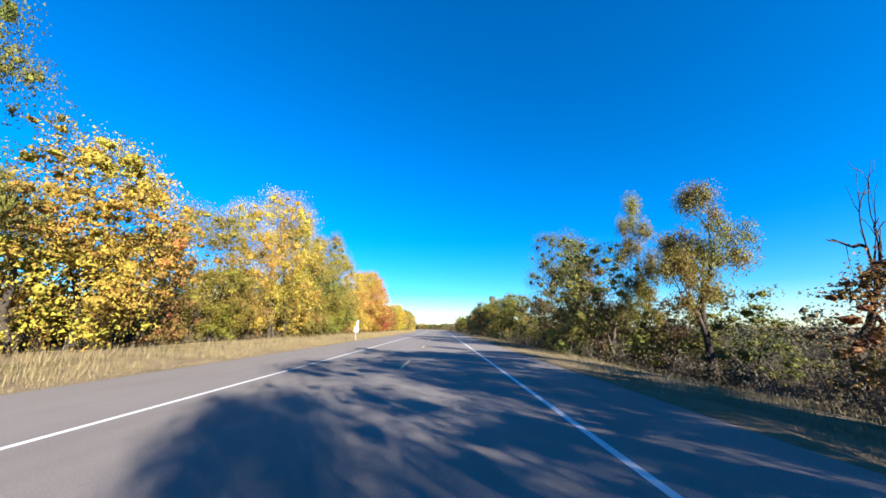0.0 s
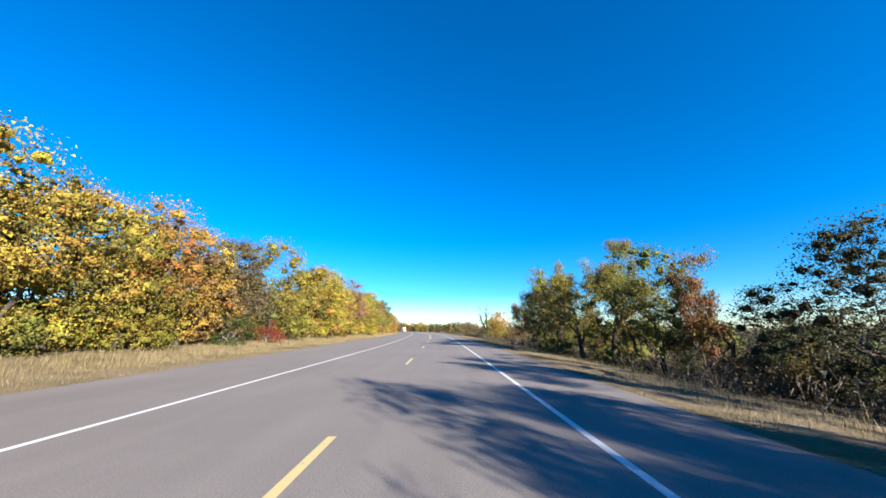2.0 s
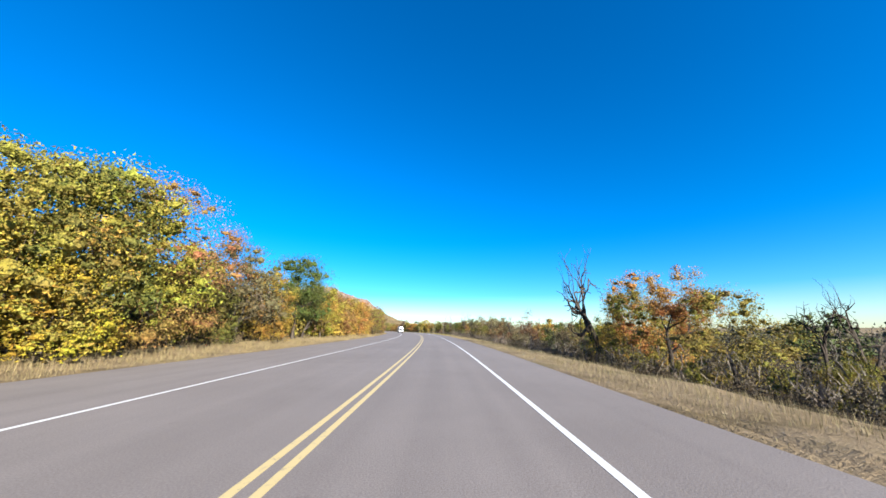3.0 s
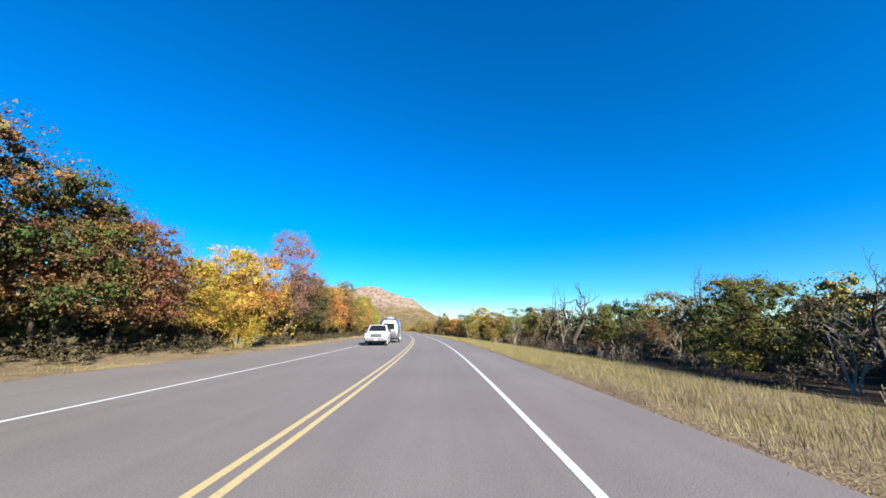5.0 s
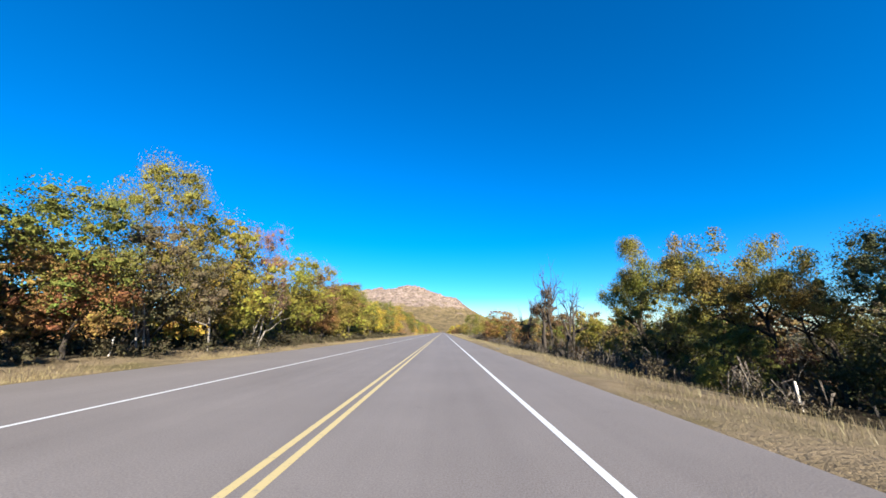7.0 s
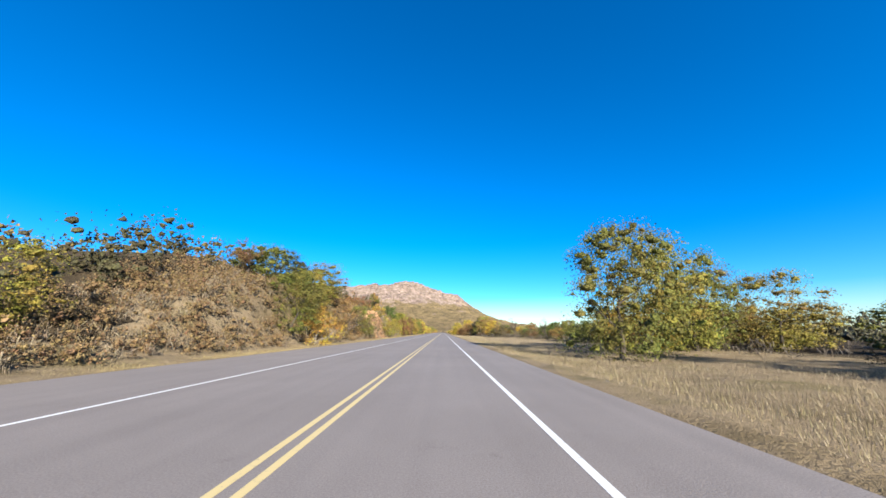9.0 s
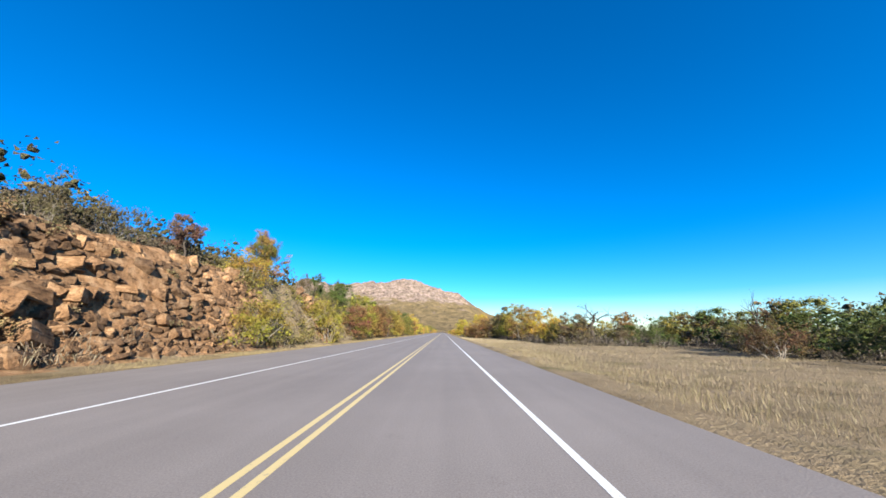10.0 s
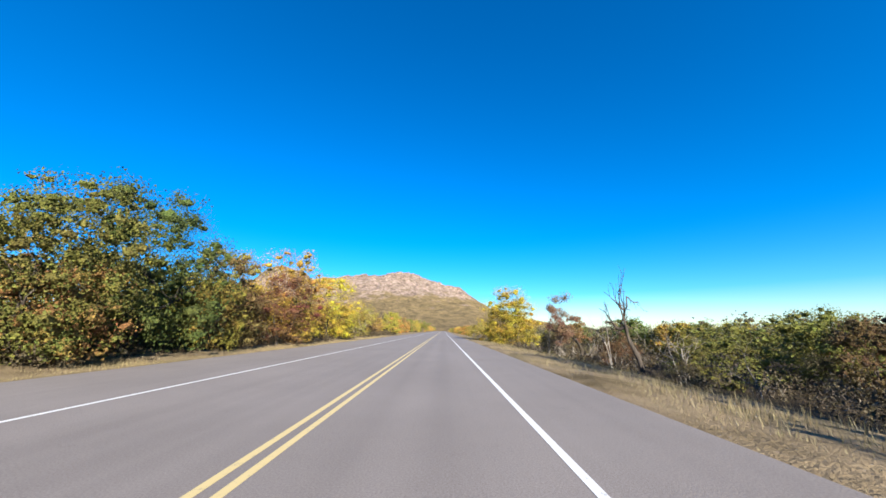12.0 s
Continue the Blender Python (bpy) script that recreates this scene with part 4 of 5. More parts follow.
# left verge where the view does not reach
grow("F", 229.0, -15.5, 6.5, 6.0, GOLD)
grow("F", 236.0, -16.0, 7.0, 6.0, ORANGE_BROWN)
grow("F", 243.0, -15.5, 6.0, 6.0, GOLD)
grow("F", 250.0, -16.0, 7.5, 6.5, YELLOW_OLIVE)
grow("F", 258.0, -15.5, 7.0, 6.0, ORANGE_BROWN)
grow("F", 266.0, -16.0, 7.5, 6.5, OLIVE)
grow("F", 274.0, -15.5, 7.0, 6.0, GOLD_OLIVE)
grow("F", 500.0, -15.5, 6.5, 6.5, YELLOW_OLIVE)
grow("F", 509.0, -15.0, 6.0, 6.0, GOLD_OLIVE)
grow("F", 518.0, -16.0, 6.0, 6.5, BROWN)
grow("F", 527.0, -15.5, 5.5, 6.0, GOLD)
grow("F", 536.0, -16.0, 5.0, 6.0, OLIVE)
grow("B", 545.0, -14.5, 2.6, 4.0, ORANGE_BROWN)
grow("F", 553.0, -17.0, 4.5, 5.0, GOLD_OLIVE)
# right verge where the view does not reach
grow("B", 231.0, 15.2, 2.6, 3.5, GREY)
grow("D", 239.0, 15.9, 5.4, 3.5, GREY)
grow("F", 247.0, 17.4, 4.6, 4.0, BROWN)
grow("B", 255.0, 15.9, 2.9, 3.5, ORANGE_BROWN)
grow("D", 263.0, 17.4, 6.0, 4.0, GREY)
grow("F", 272.0, 18.8, 4.2, 4.0, OLIVE)
grow("D", 281.0, 17.4, 5.8, 3.5, DARK)
grow("F", 497.0, 14.3, 4.8, 4.5, GOLD)
grow("B", 505.0, 13.0, 2.9, 3.5, BROWN)
grow("F", 513.0, 15.6, 4.8, 4.5, ORANGE_BROWN)
grow("B", 522.0, 16.9, 3.1, 4.0, OLIVE)
grow("F", 531.0, 19.5, 5.4, 4.5, GOLD_OLIVE)
grow("F", 541.0, 23.4, 6.0, 5.0, OLIVE)
grow("F", 549.0, 22.1, 6.6, 6.0, GREEN)
# right of the field
grow("F", 571.0, 20.5, 6.6, 7.0, GOLD)
grow("F", 572.0, 26.5, 7.4, 8.0, OLIVE)
grow("F", 570.0, 33.0, 7.2, 8.0, GOLD_OLIVE)
# tall closed rank on the right that throws its shade over the road
shade = random.Random(17)
for run in (-42, -35, -28, -21, -15, -8, -2, 3):
    grow("O" if run % 2 else "F", run, shade.uniform(12.2, 15.5), shade.uniform(9.6, 12.0), shade.uniform(6.5, 8.5), shade.choice((OLIVE, GOLD_OLIVE, BROWN, ORANGE_BROWN, DARK)))
for run in (63, 69, 75, 81, 90, 95, 101, 106, 112):
    grow("O", run, shade.uniform(13.5, 16.5), shade.uniform(7.8, 9.0) if run < 85 else shade.uniform(8.8, 9.8), shade.uniform(6.0, 7.5), shade.choice((OLIVE, GOLD_OLIVE, DARK)))
# closed ranks on the right that shade the road
grow("F", 24.0, 13.2, 9.0, 6.5, OLIVE)
grow("F", 31.0, 14.5, 9.0, 6.5, BROWN)
grow("F", 57.0, 12.4, 7.4, 5.5, OLIVE)
grow("O", 66.0, 13.0, 8.2, 6.0, GOLD_OLIVE)
grow("F", 140.0, 14.0, 7.6, 6.5, OLIVE)
grow("F", 148.0, 16.5, 7.6, 6.5, GOLD_OLIVE)
grow("O", 438.0, 18.5, 7.6, 6.0, GOLD_OLIVE, near=True)
grow("F", 446.0, 19.0, 7.2, 6.5, OLIVE)
grow("F", 683.0, 12.0, 4.8, 5.0, BROWN)
grow("F", 690.0, 13.0, 5.6, 5.5, ORANGE_BROWN)
# a second rank behind the trees on the left
rank = random.Random(3)
back, run = [], -30.0
while run < 815:
    if not 542 < run < 672:
        low, high = (6.0, 8.0) if run < 215 else ((5.4, 7.2) if run < 542 else (4.4, 5.8))
        back.append((run, rank.uniform(-22, -19), rank.uniform(low, high), rank.uniform(6, 8), rank.choice((OLIVE, BROWN, GOLD_OLIVE, YELLOW_OLIVE, ORANGE_BROWN, GOLD))))
    run += rank.uniform(6, 10)
grow("F", 494.0, -15.0, 8.0, 7.0, YELLOW)
# a second rank behind the trees on the right
run = -15.0
while run < 122:
    grow("F", run, rank.uniform(19, 25), rank.uniform(4.6, 6.6), rank.uniform(5, 7), rank.choice((OLIVE, BROWN, GOLD_OLIVE, DARK, ORANGE_BROWN)), 0)
    run += rank.uniform(6, 10)
grow("O", 153.0, 13.5, 8.4, 7.5, GOLD_OLIVE)
grow("F", 158.0, 15.5, 7.0, 6.5, OLIVE)
grow("F", 93.0, 12.8, 8.5, 6.5, OLIVE)
grow("O", 100.0, 13.5, 8.5, 7.0, ORANGE_BROWN)
grow("F", 744.0, -19.0, 10.0, 8.0, GREEN)
grow("F", 753.0, -21.0, 9.5, 8.0, GOLD_OLIVE)
# oaks beside the open field whose shade lies over the grass
grow("F", 562.0, 13.8, 9.2, 7.0, OLIVE)
grow("F", 565.5, 18.5, 9.4, 7.5, GOLD_OLIVE)
grow("F", 569.0, 24.0, 9.0, 7.5, OLIVE)
grow("F", 573.0, 30.0, 8.2, 7.0, BROWN)
grow("F", 443.0, -14.9, 9.6, 6.5, YELLOW_OLIVE)
# pale bare stems at the edge of the brush, and a dark oak opposite
grow("S", 437.5, -13.8, 6.6, 4.8, GREY)
grow("S", 441.5, -13.5, 7.2, 5.0, GREY)
grow("S", 446.5, -13.3, 6.8, 4.8, GREY)
# this dark oak is added, mostly out of view, to shade the right verge
grow("F", 428.5, 22.0, 9.4, 8.0, DARK, near=True)
grow("O", 434.5, 18.9, 7.4, 5.0, GOLD_OLIVE, near=True)
# low oak added at the foot of the bank to shade it, and a bush
grow("F", 600.5, -13.4, 5.4, 5.5, OLIVE)
grow("B", 604.0, -13.6, 2.6, 3.4, BROWN)
# tall oak on the right verge, added to throw shade across the road
grow("O", 84.0, 14.0, 10.8, 6.5, OLIVE)
# trees at the foot of the bank that darken it
grow("F", 573.0, -13.6, 6.4, 6.0, OLIVE)
grow("F", 578.5, -14.4, 5.8, 5.5, GOLD_OLIVE)
# gold and rust oaks before the rocky hill
grow("F", 700.0, -13.6, 6.6, 6.0, GOLD)
grow("F", 707.0, -13.8, 6.2, 6.0, ORANGE_BROWN)
grow("F", 713.0, -14.2, 5.8, 5.5, GOLD_OLIVE)
# oaks near the shoulder whose shade falls across the lane
grow("O", 143.0, 11.4, 6.9, 6.0, GOLD_OLIVE)
grow("F", 147.0, 11.2, 6.6, 5.5, OLIVE)
grow("O", 151.5, 11.8, 7.0, 6.0, ORANGE_BROWN)
# bare saplings by the last stretch
for run in (734, 737, 741, 744, 747, 751, 754):
    grow("S", run, rank.uniform(11.5, 16), rank.uniform(2.8, 4.6), rank.uniform(2.2, 3.2), GREY)
# brush close by the shoulder on the right
for run in (697, 700, 703, 706, 709, 713, 717):
    grow("F", run, rank.uniform(10.2, 12.0), rank.uniform(3.2, 4.6), rank.uniform(4, 5.5), rank.choice((RUST, BROWN, ORANGE_BROWN, BROWN)), 1)
# oaks that close the gaps in the ranks on the left
fill = random.Random(41)
for start, end, low, high in ((30, 270, 6.0, 8.5), (284, 545, 5.6, 7.6), (676, 815, 4.2, 5.6)):
    run = start
    while run < end:
        back.append((run, fill.uniform(-17.8, -15.8), fill.uniform(low, high), fill.uniform(5.5, 7.5), fill.choice((OLIVE, GOLD_OLIVE, YELLOW_OLIVE, BROWN, ORANGE_BROWN, GOLD))))
        run += fill.uniform(5, 7.5)
mass_of_trees("back_rank", back, "{} oaks ranked behind the roadside trees", "woods")
# trees along the road further on
ahead = []
for side in (-1, 1):
    run = 816.0
    while run < 1300:
        ahead.append((run, side * fill.uniform(13.5, 17), fill.uniform(4.5, 7.2) if side < 0 else fill.uniform(3.2, 5.6), fill.uniform(5.5, 8), fill.choice((GOLD, ORANGE, GOLD_OLIVE, YELLOW_OLIVE, OLIVE, ORANGE_BROWN))))
        run += fill.uniform(7, 11)
mass_of_trees("far_rank", ahead, "{} oaks along the road far ahead", "woods")
# woods that close the scrub and the field on the right
beyond = []
for start, end, near, far, low, high, step in ((130, 285, 27, 36, 3.2, 4.8, 5.0), (285, 545, 24, 33, 4.6, 6.8, 2.6), (545, 660, 36, 46, 3.6, 5.2, 3.2), (660, 815, 26, 36, 3.4, 4.8, 4.0)):
    run = start
    while run < end:
        beyond.append((run, fill.uniform(near, far), fill.uniform(low, high), fill.uniform(4.5, 7), fill.choice((OLIVE, BROWN, GOLD_OLIVE, GREEN, GREY))))
        run += step * fill.uniform(0.6, 1.4)
mass_of_trees("scrub_woods", beyond, "{} oaks closing the scrub beside the road", "woods")
# green and golden bushes and young oaks through the scrub on the right
for start, end, number in ((130, 275, 24), (275, 535, 62), (640, 812, 30)):
    for _ in range(number):
        kind = fill.choice("BFFO")
        tall = {"B": fill.uniform(1.4, 2.4), "F": fill.uniform(2.6, 4.6), "O": fill.uniform(3.6, 5.6)}[kind]
        grow(kind, fill.uniform(start, end), fill.uniform(17.5, 34), tall, tall * fill.uniform(0.8, 1.2), fill.choice((YELLOW_OLIVE, OLIVE, GOLD, GOLD_OLIVE, GREEN, ORANGE_BROWN)), 3)
# saplings and bushes scattered through the scrub on the right
for start, end, number in ((125, 275, 44), (275, 535, 90), (640, 812, 50)):
    for _ in range(number):
        kind = rank.choice("SSSSBBBF")
        tall = {"S": rank.uniform(2.2, 5.0), "B": rank.uniform(1.3, 2.6), "F": rank.uniform(2.6, 4.0)}[kind]
        grow(kind, rank.uniform(start, end), rank.uniform(13.0, 29), tall, tall * rank.uniform(0.4, 1.1), rank.choice((GREY, BROWN, OLIVE, YELLOW_OLIVE, ORANGE_BROWN, GOLD_OLIVE)), 0)


# ---- undergrowth, far woods and grass ----
def leaf_cloud(name, rng, places, size, material, label, category, hue, slim=1.0, solid=True):
    """Loose leaves at many places, as one thing of kind stuff; slim below one makes upright twigs of them."""
    places, masses = places
    k = len(places)
    p = np.array(places)
    a = rng.normal(size=(k, 3))
    a[:, 2] = a[:, 2] if slim == 1.0 else np.abs(a[:, 2]) * 2.5 + 0.5
    a /= np.linalg.norm(a, axis=1)[:, None]
    b = np.cross(a, rng.normal(size=(k, 3)))
    b /= np.linalg.norm(b, axis=1)[:, None]
    s = (size * rng.uniform(0.5, 1.4, k))[:, None]
    verts = np.stack([p - a * s / slim, p + a * s * 0.7 / slim + b * s * 0.75 * slim, p + a * s * 0.8 / slim - b * s * 0.65 * slim], 1).reshape(-1, 3)
    verts, faces = verts.tolist(), np.arange(3 * k).reshape(-1, 3).tolist()
    if slim == 1.0 and solid:
        own = random.Random(k)
        for centre, form, g in masses:
            lump(own, verts, faces, Vector(centre), Vector(form) * 0.26, g)
    ob = new(name, mesh_of(name, verts, faces, material))
    ob.color = (*hue, 1)
    return tagged(ob, label, category, kind="stuff")


def clump_places(rng, start, end, nearest, furthest, number, per, tall, spread, skip=None):
    """Leaves over the skins of low mounds of brush strewn along a stretch beside the road."""
    out, masses = [], []
    for _ in range(number):
        s, off = rng.uniform(start, end), rng.uniform(min(nearest, furthest), max(nearest, furthest))
        if skip and skip(s, off):
            continue
        x, y, _ = road_at(s, off)
        g = terrain(s, off)
        h = tall * rng.uniform(0.4, 1.2)
        w = max(spread * rng.uniform(1.2, 2.4), 0.5 * h)
        tufts = 5 if tall < 2 else 7
        for _ in range(tufts):
            d = rng.normal(size=3)
            d *= rng.uniform(0.45, 0.85) / np.linalg.norm(d)
            r = 0.42 * min(w, h) * rng.uniform(0.7, 1.3)
            c = (x + d[0] * w, y + d[1] * w, g + max(abs(d[2]) * h, r * 0.6))
            masses.append((c, (r, r, r * 0.85), g))
            for _ in range(int(per * 1.5 / tufts)):
                d = rng.normal(size=3)
                d *= r * rng.uniform(0.35, 1.2) / np.linalg.norm(d)
                out.append((c[0] + d[0], c[1] + d[1], max(c[2] + d[2], g + 0.02)))
    return out, masses


plants = np.random.default_rng(5)
leaf_cloud("undergrowth", plants, clump_places(plants, -20, 820, -16.6, -20, 1300, 70, 2.4, 0.55, field_or_bank), 0.085, BRUSH, "brown and olive brush under the trees", "undergrowth", (0.065, 0.05, 0.024))
leaf_cloud("undergrowth", plants, clump_places(plants, -20, 820, -20, -26, 1300, 60, 4.6, 0.8, field_or_bank), 0.13, BRUSH, "tall dark brush behind the trees", "undergrowth", (0.05, 0.045, 0.02))
leaf_cloud("undergrowth", plants, clump_places(plants, -20, 820, -14.6, -18, 1500, 24, 0.9, 0.3, field_or_bank), 0.08, BRUSH, "thin dry stems at the edge of the trees", "undergrowth", (0.13, 0.10, 0.06), 0.35)
leaf_cloud("undergrowth", plants, clump_places(plants, -20, 820, 10.8, 26, 2300, 120, 1.5, 0.5, field_or_bank), 0.055, BRUSH, "brown leafy brush beneath the oaks", "undergrowth", (0.058, 0.046, 0.026), solid=False)
leaf_cloud("undergrowth", plants, clump_places(plants, -20, 820, 10.2, 30, 2700, 26, 1.7, 0.35, field_or_bank), 0.10, BRUSH, "grey twiggy stems beneath the oaks", "undergrowth", (0.095, 0.08, 0.066), 0.33)
leaf_cloud("undergrowth", plants, clump_places(plants, 282, 545, -12.2, -16, 620, 90, 1.3, 0.6), 0.06, BRUSH, "olive brush crowding the edge of the road", "undergrowth", (0.052, 0.044, 0.022))
leaf_cloud("undergrowth", plants, clump_places(plants, 655, 820, -12.2, -16, 380, 90, 1.3, 0.6), 0.06, BRUSH, "brown brush crowding the edge of the road", "undergrowth", (0.055, 0.042, 0.024))
leaf_cloud("undergrowth", plants, clump_places(plants, 550, 612, -12.6, -22, 900, 90, 1.3, 0.5), 0.055, BRUSH, "dry brown brush on the bank", "undergrowth", (0.15, 0.10, 0.048))
leaf_cloud("undergrowth", plants, clump_places(plants, 550, 655, -12.4, -20, 900, 26, 1.0, 0.35, lambda s, off: 604 < s < 627 and off < -13.5), 0.08, BRUSH, "grey dry stems on the bank", "undergrowth", (0.15, 0.12, 0.085), 0.35)
leaf_cloud("undergrowth", plants, clump_places(plants, 626, 662, -12.6, -24, 420, 90, 1.5, 0.5, lambda s, off: 638 < s < 646 and off < -14), 0.07, BRUSH, "olive and yellow brush on the bank", "undergrowth", (0.125, 0.105, 0.035))
leaf_cloud("undergrowth", plants, clump_places(plants, 588, 603, -13.4, -21, 130, 130, 2.0, 0.7), 0.06, BRUSH, "rounded orange-brown brush on the bank", "undergrowth", (0.19, 0.115, 0.045))
leaf_cloud("undergrowth", plants, clump_places(plants, 600, 632, -18, -24, 200, 90, 1.3, 0.5), 0.07, BRUSH, "grey-brown brush above the rocks", "undergrowth", (0.10, 0.08, 0.055))
leaf_cloud("undergrowth", plants, clump_places(plants, 602, 630, -13, -18.5, 60, 60, 0.7, 0.35), 0.05, BRUSH, "tufts of dry brush between the rocks", "undergrowth", (0.15, 0.12, 0.06))
leaf_cloud("far_woods", plants, clump_places(plants, -60, 1300, -26, -75, 900, 80, 5.0, 1.7), 0.22, BRUSH, "distant autumn woods on rising ground", "woods", (0.13, 0.09, 0.028))
leaf_cloud("far_woods", plants, clump_places(plants, -60, 1000, 25, 46, 1100, 140, 3.6, 1.0, lambda s, off: 530 < s < 650), 0.11, BRUSH, "scrubby woods behind the roadside trees", "woods", (0.07, 0.064, 0.034), solid=False)
leaf_cloud("far_woods", plants, clump_places(plants, -60, 1300, 46, 100, 1700, 70, 6.2, 1.7), 0.24, BRUSH, "distant scrubby woods beyond the field", "woods", (0.066, 0.062, 0.034))
leaf_cloud("far_woods", plants, clump_places(plants, 1300, 1900, -120, 120, 900, 40, 5.0, 3.0, lambda s, off: abs(off) < 16), 0.6, BRUSH, "distant woods at the foot of the mountain", "woods", (0.13, 0.10, 0.03))


def grass_blades(name, rng, number, place, label, hue):
    """Bent dry blades of grass; place(rng) gives run, offset and height."""
    verts, faces = [], []
    for _ in range(number):
        s, off, tall = place(rng)
        x, y, _ = road_at(s, off)
        z = terrain(s, off) - 0.03
        for _ in range(3):
            a, lean, h = rng.uniform(0, 6.28), rng.uniform(0.05, 0.6), tall * rng.uniform(0.5, 1.15)
            px, py, w = x + rng.normal() * 0.14, y + rng.normal() * 0.14, 0.004 + 0.004 * rng.random()
            ca, sa = math.cos(a), math.sin(a)
            k = len(verts)
            verts += [(px - sa * w, py + ca * w, z), (px + sa * w, py - ca * w, z), (px + ca * lean * h, py + sa * lean * h, z + h)]
            faces.append((k, k + 1, k + 2))
    ob = new(name, mesh_of(name, verts, faces, GRASS))
    ob.color = (*hue, 1)
    return tagged(ob, label, "grass", kind="stuff")


def left_verge(rng):
    s = rng.uniform(-15, 800)
    wide = 1 - 0.62 * ease(262, 290, s)
    o = 0.15 + abs(rng.normal()) * 2.6 * wide
    return s, left_edge(s) - o, 0.10 + 0.30 * wide * ease(0.3, 3.0, o)


def right_verge(rng):
    s = rng.uniform(-15, 800)
    o = 0.1 + abs(rng.normal()) * 3.0
    return s, RIGHT_EDGE + o, 0.06 + 0.22 * ease(0.2, 3.0, o)


def right_field(rng):
    s = rng.uniform(535, 698)
    return s, RIGHT_EDGE + rng.uniform(0.8, 24 if s < 650 else 10), rng.uniform(0.08, 0.22) + (0.0 if s < 650 else 0.1)


def green_verge(rng):
    return rng.uniform(270, 420), RIGHT_EDGE + rng.uniform(0.3, 8.0), rng.uniform(0.12, 0.34)


grass_blades("dry_grass", plants, 110000, left_verge, "tall dry straw-coloured grass along the verge", STRAW)
grass_blades("dry_grass", plants, 80000, right_verge, "tall dry grass beside the paved shoulder", (0.2, 0.162, 0.085))
grass_blades("dry_grass", plants, 75000, right_field, "dry grass of an open field", (0.27, 0.215, 0.135))
grass_blades("green_grass", plants, 34000, green_verge, "green and yellow grass on the verge", (0.185, 0.165, 0.06))


# ---- rocks on the cut bank ----
def rock_mesh(seed):
    """A split, angular block."""
    rng = random.Random(seed)
    bm = bmesh.new()
    for sx in (-1, 1):
        for sy in (-1, 1):
            for sz in (-1, 1):
                bm.verts.new((sx * rng.uniform(0.3, 0.62), sy * rng.uniform(0.3, 0.55), sz * rng.uniform(0.25, 0.5)))
    for _ in range(3):
        d = Vector((rng.gauss(0, 1), rng.gauss(0, 1), rng.gauss(0, 1))).normalized()
        bm.verts.new(d * 0.62)
    bmesh.ops.convex_hull(bm, input=bm.verts)
    bmesh.ops.bevel(bm, geom=bm.edges[:], offset=0.018, segments=1, affect="EDGES")
    me = bpy.data.meshes.new("rock")
    bm.to_mesh(me)
    bm.free()
    me.materials.append(ROCK)
    return me


ROCKS = [rock_mesh(i) for i in range(12)]
rocks = random.Random(9)


def rock_place(lowest, highest):
    """Where a rock sits on the cut face, turned and stretched along the layers of the bank."""
    s, o, size = rocks.uniform(602, 629) if rocks.random() < 0.88 else rocks.uniform(639, 646), rocks.uniform(2.5, 8.6), rocks.uniform(lowest, highest)
    off = left_edge(s) - o
    x, y, _ = road_at(s, off)
    return pose(x, y, terrain(s, off) + 0.05 * size, rocks.uniform(-25, 25), rocks.uniform(-45, 10), rocks.uniform(-40, 40)) @ Matrix.Diagonal((size * 1.1, size * rocks.uniform(1.0, 1.8), size * rocks.uniform(0.6, 1.2), 1))


for i in range(290):
    stone = tagged(new("rock", ROCKS[i % 12]), "angular orange granite rock in the cut bank", "rock", "rocks in the bank")
    stone.matrix_world = rock_place(0.3, 0.7) if i % 8 else rock_place(0.7, 1.1)

# small broken stones between the blocks
verts, faces = [], []
for i in range(2600):
    m, chip, k = rock_place(0.14, 0.5), ROCKS[i % 12], len(verts)
    verts += [m @ v.co for v in chip.vertices]
    faces += [tuple(j + k for j in f.vertices) for f in chip.polygons]
tagged(new("rubble", mesh_of("rubble", verts, faces, ROCK)), "small broken granite stones on the cut bank", "rubble", kind="stuff")


# ---- roadside posts and sign ----
POST_WOOD = plain_material("pale_post", (0.32, 0.29, 0.24), 0.8)
SIGN_WHITE = plain_material("white_sign_sheet", (0.58, 0.58, 0.57), 0.4)
STEEL = plain_material("galvanised_steel", (0.45, 0.46, 0.47), 0.45, 0.8)
DARK_STEEL = plain_material("dark_steel", (0.05, 0.05, 0.055), 0.5, 0.6)


def box(x0, y0, z0, x1, y1, z1, round_by=0.0, segments=2):
    bm = bmesh.new()
    bmesh.ops.create_cube(bm, size=1.0, matrix=Matrix.Translation(((x0 + x1) / 2, (y0 + y1) / 2, (z0 + z1) / 2)) @ Matrix.Diagonal((x1 - x0, y1 - y0, z1 - z0, 1)))
    if round_by:
        bmesh.ops.bevel(bm, geom=bm.edges[:], offset=round_by, segments=segments, affect="EDGES", profile=0.5)
    return bm


def marker_post(s, off, height, lean, turn):
    post = tagged(new("marker_post"), "pale roadside marker post standing in dry grass", "post", "marker posts")
    x, y, _ = road_at(s, off)
    post.matrix_world = pose(x, y, terrain(s, off) - 0.1, 0, lean, road_turn(s) + turn)
    part("shaft", box(-0.04, -0.02, 0, 0.04, 0.02, height + 0.1, 0.012), POST_WOOD, post)
    part("reflector", box(-0.03, -0.027, height - 0.12, 0.03, -0.018, height, 0.004), SIGN_WHITE, post, "white reflector plate")


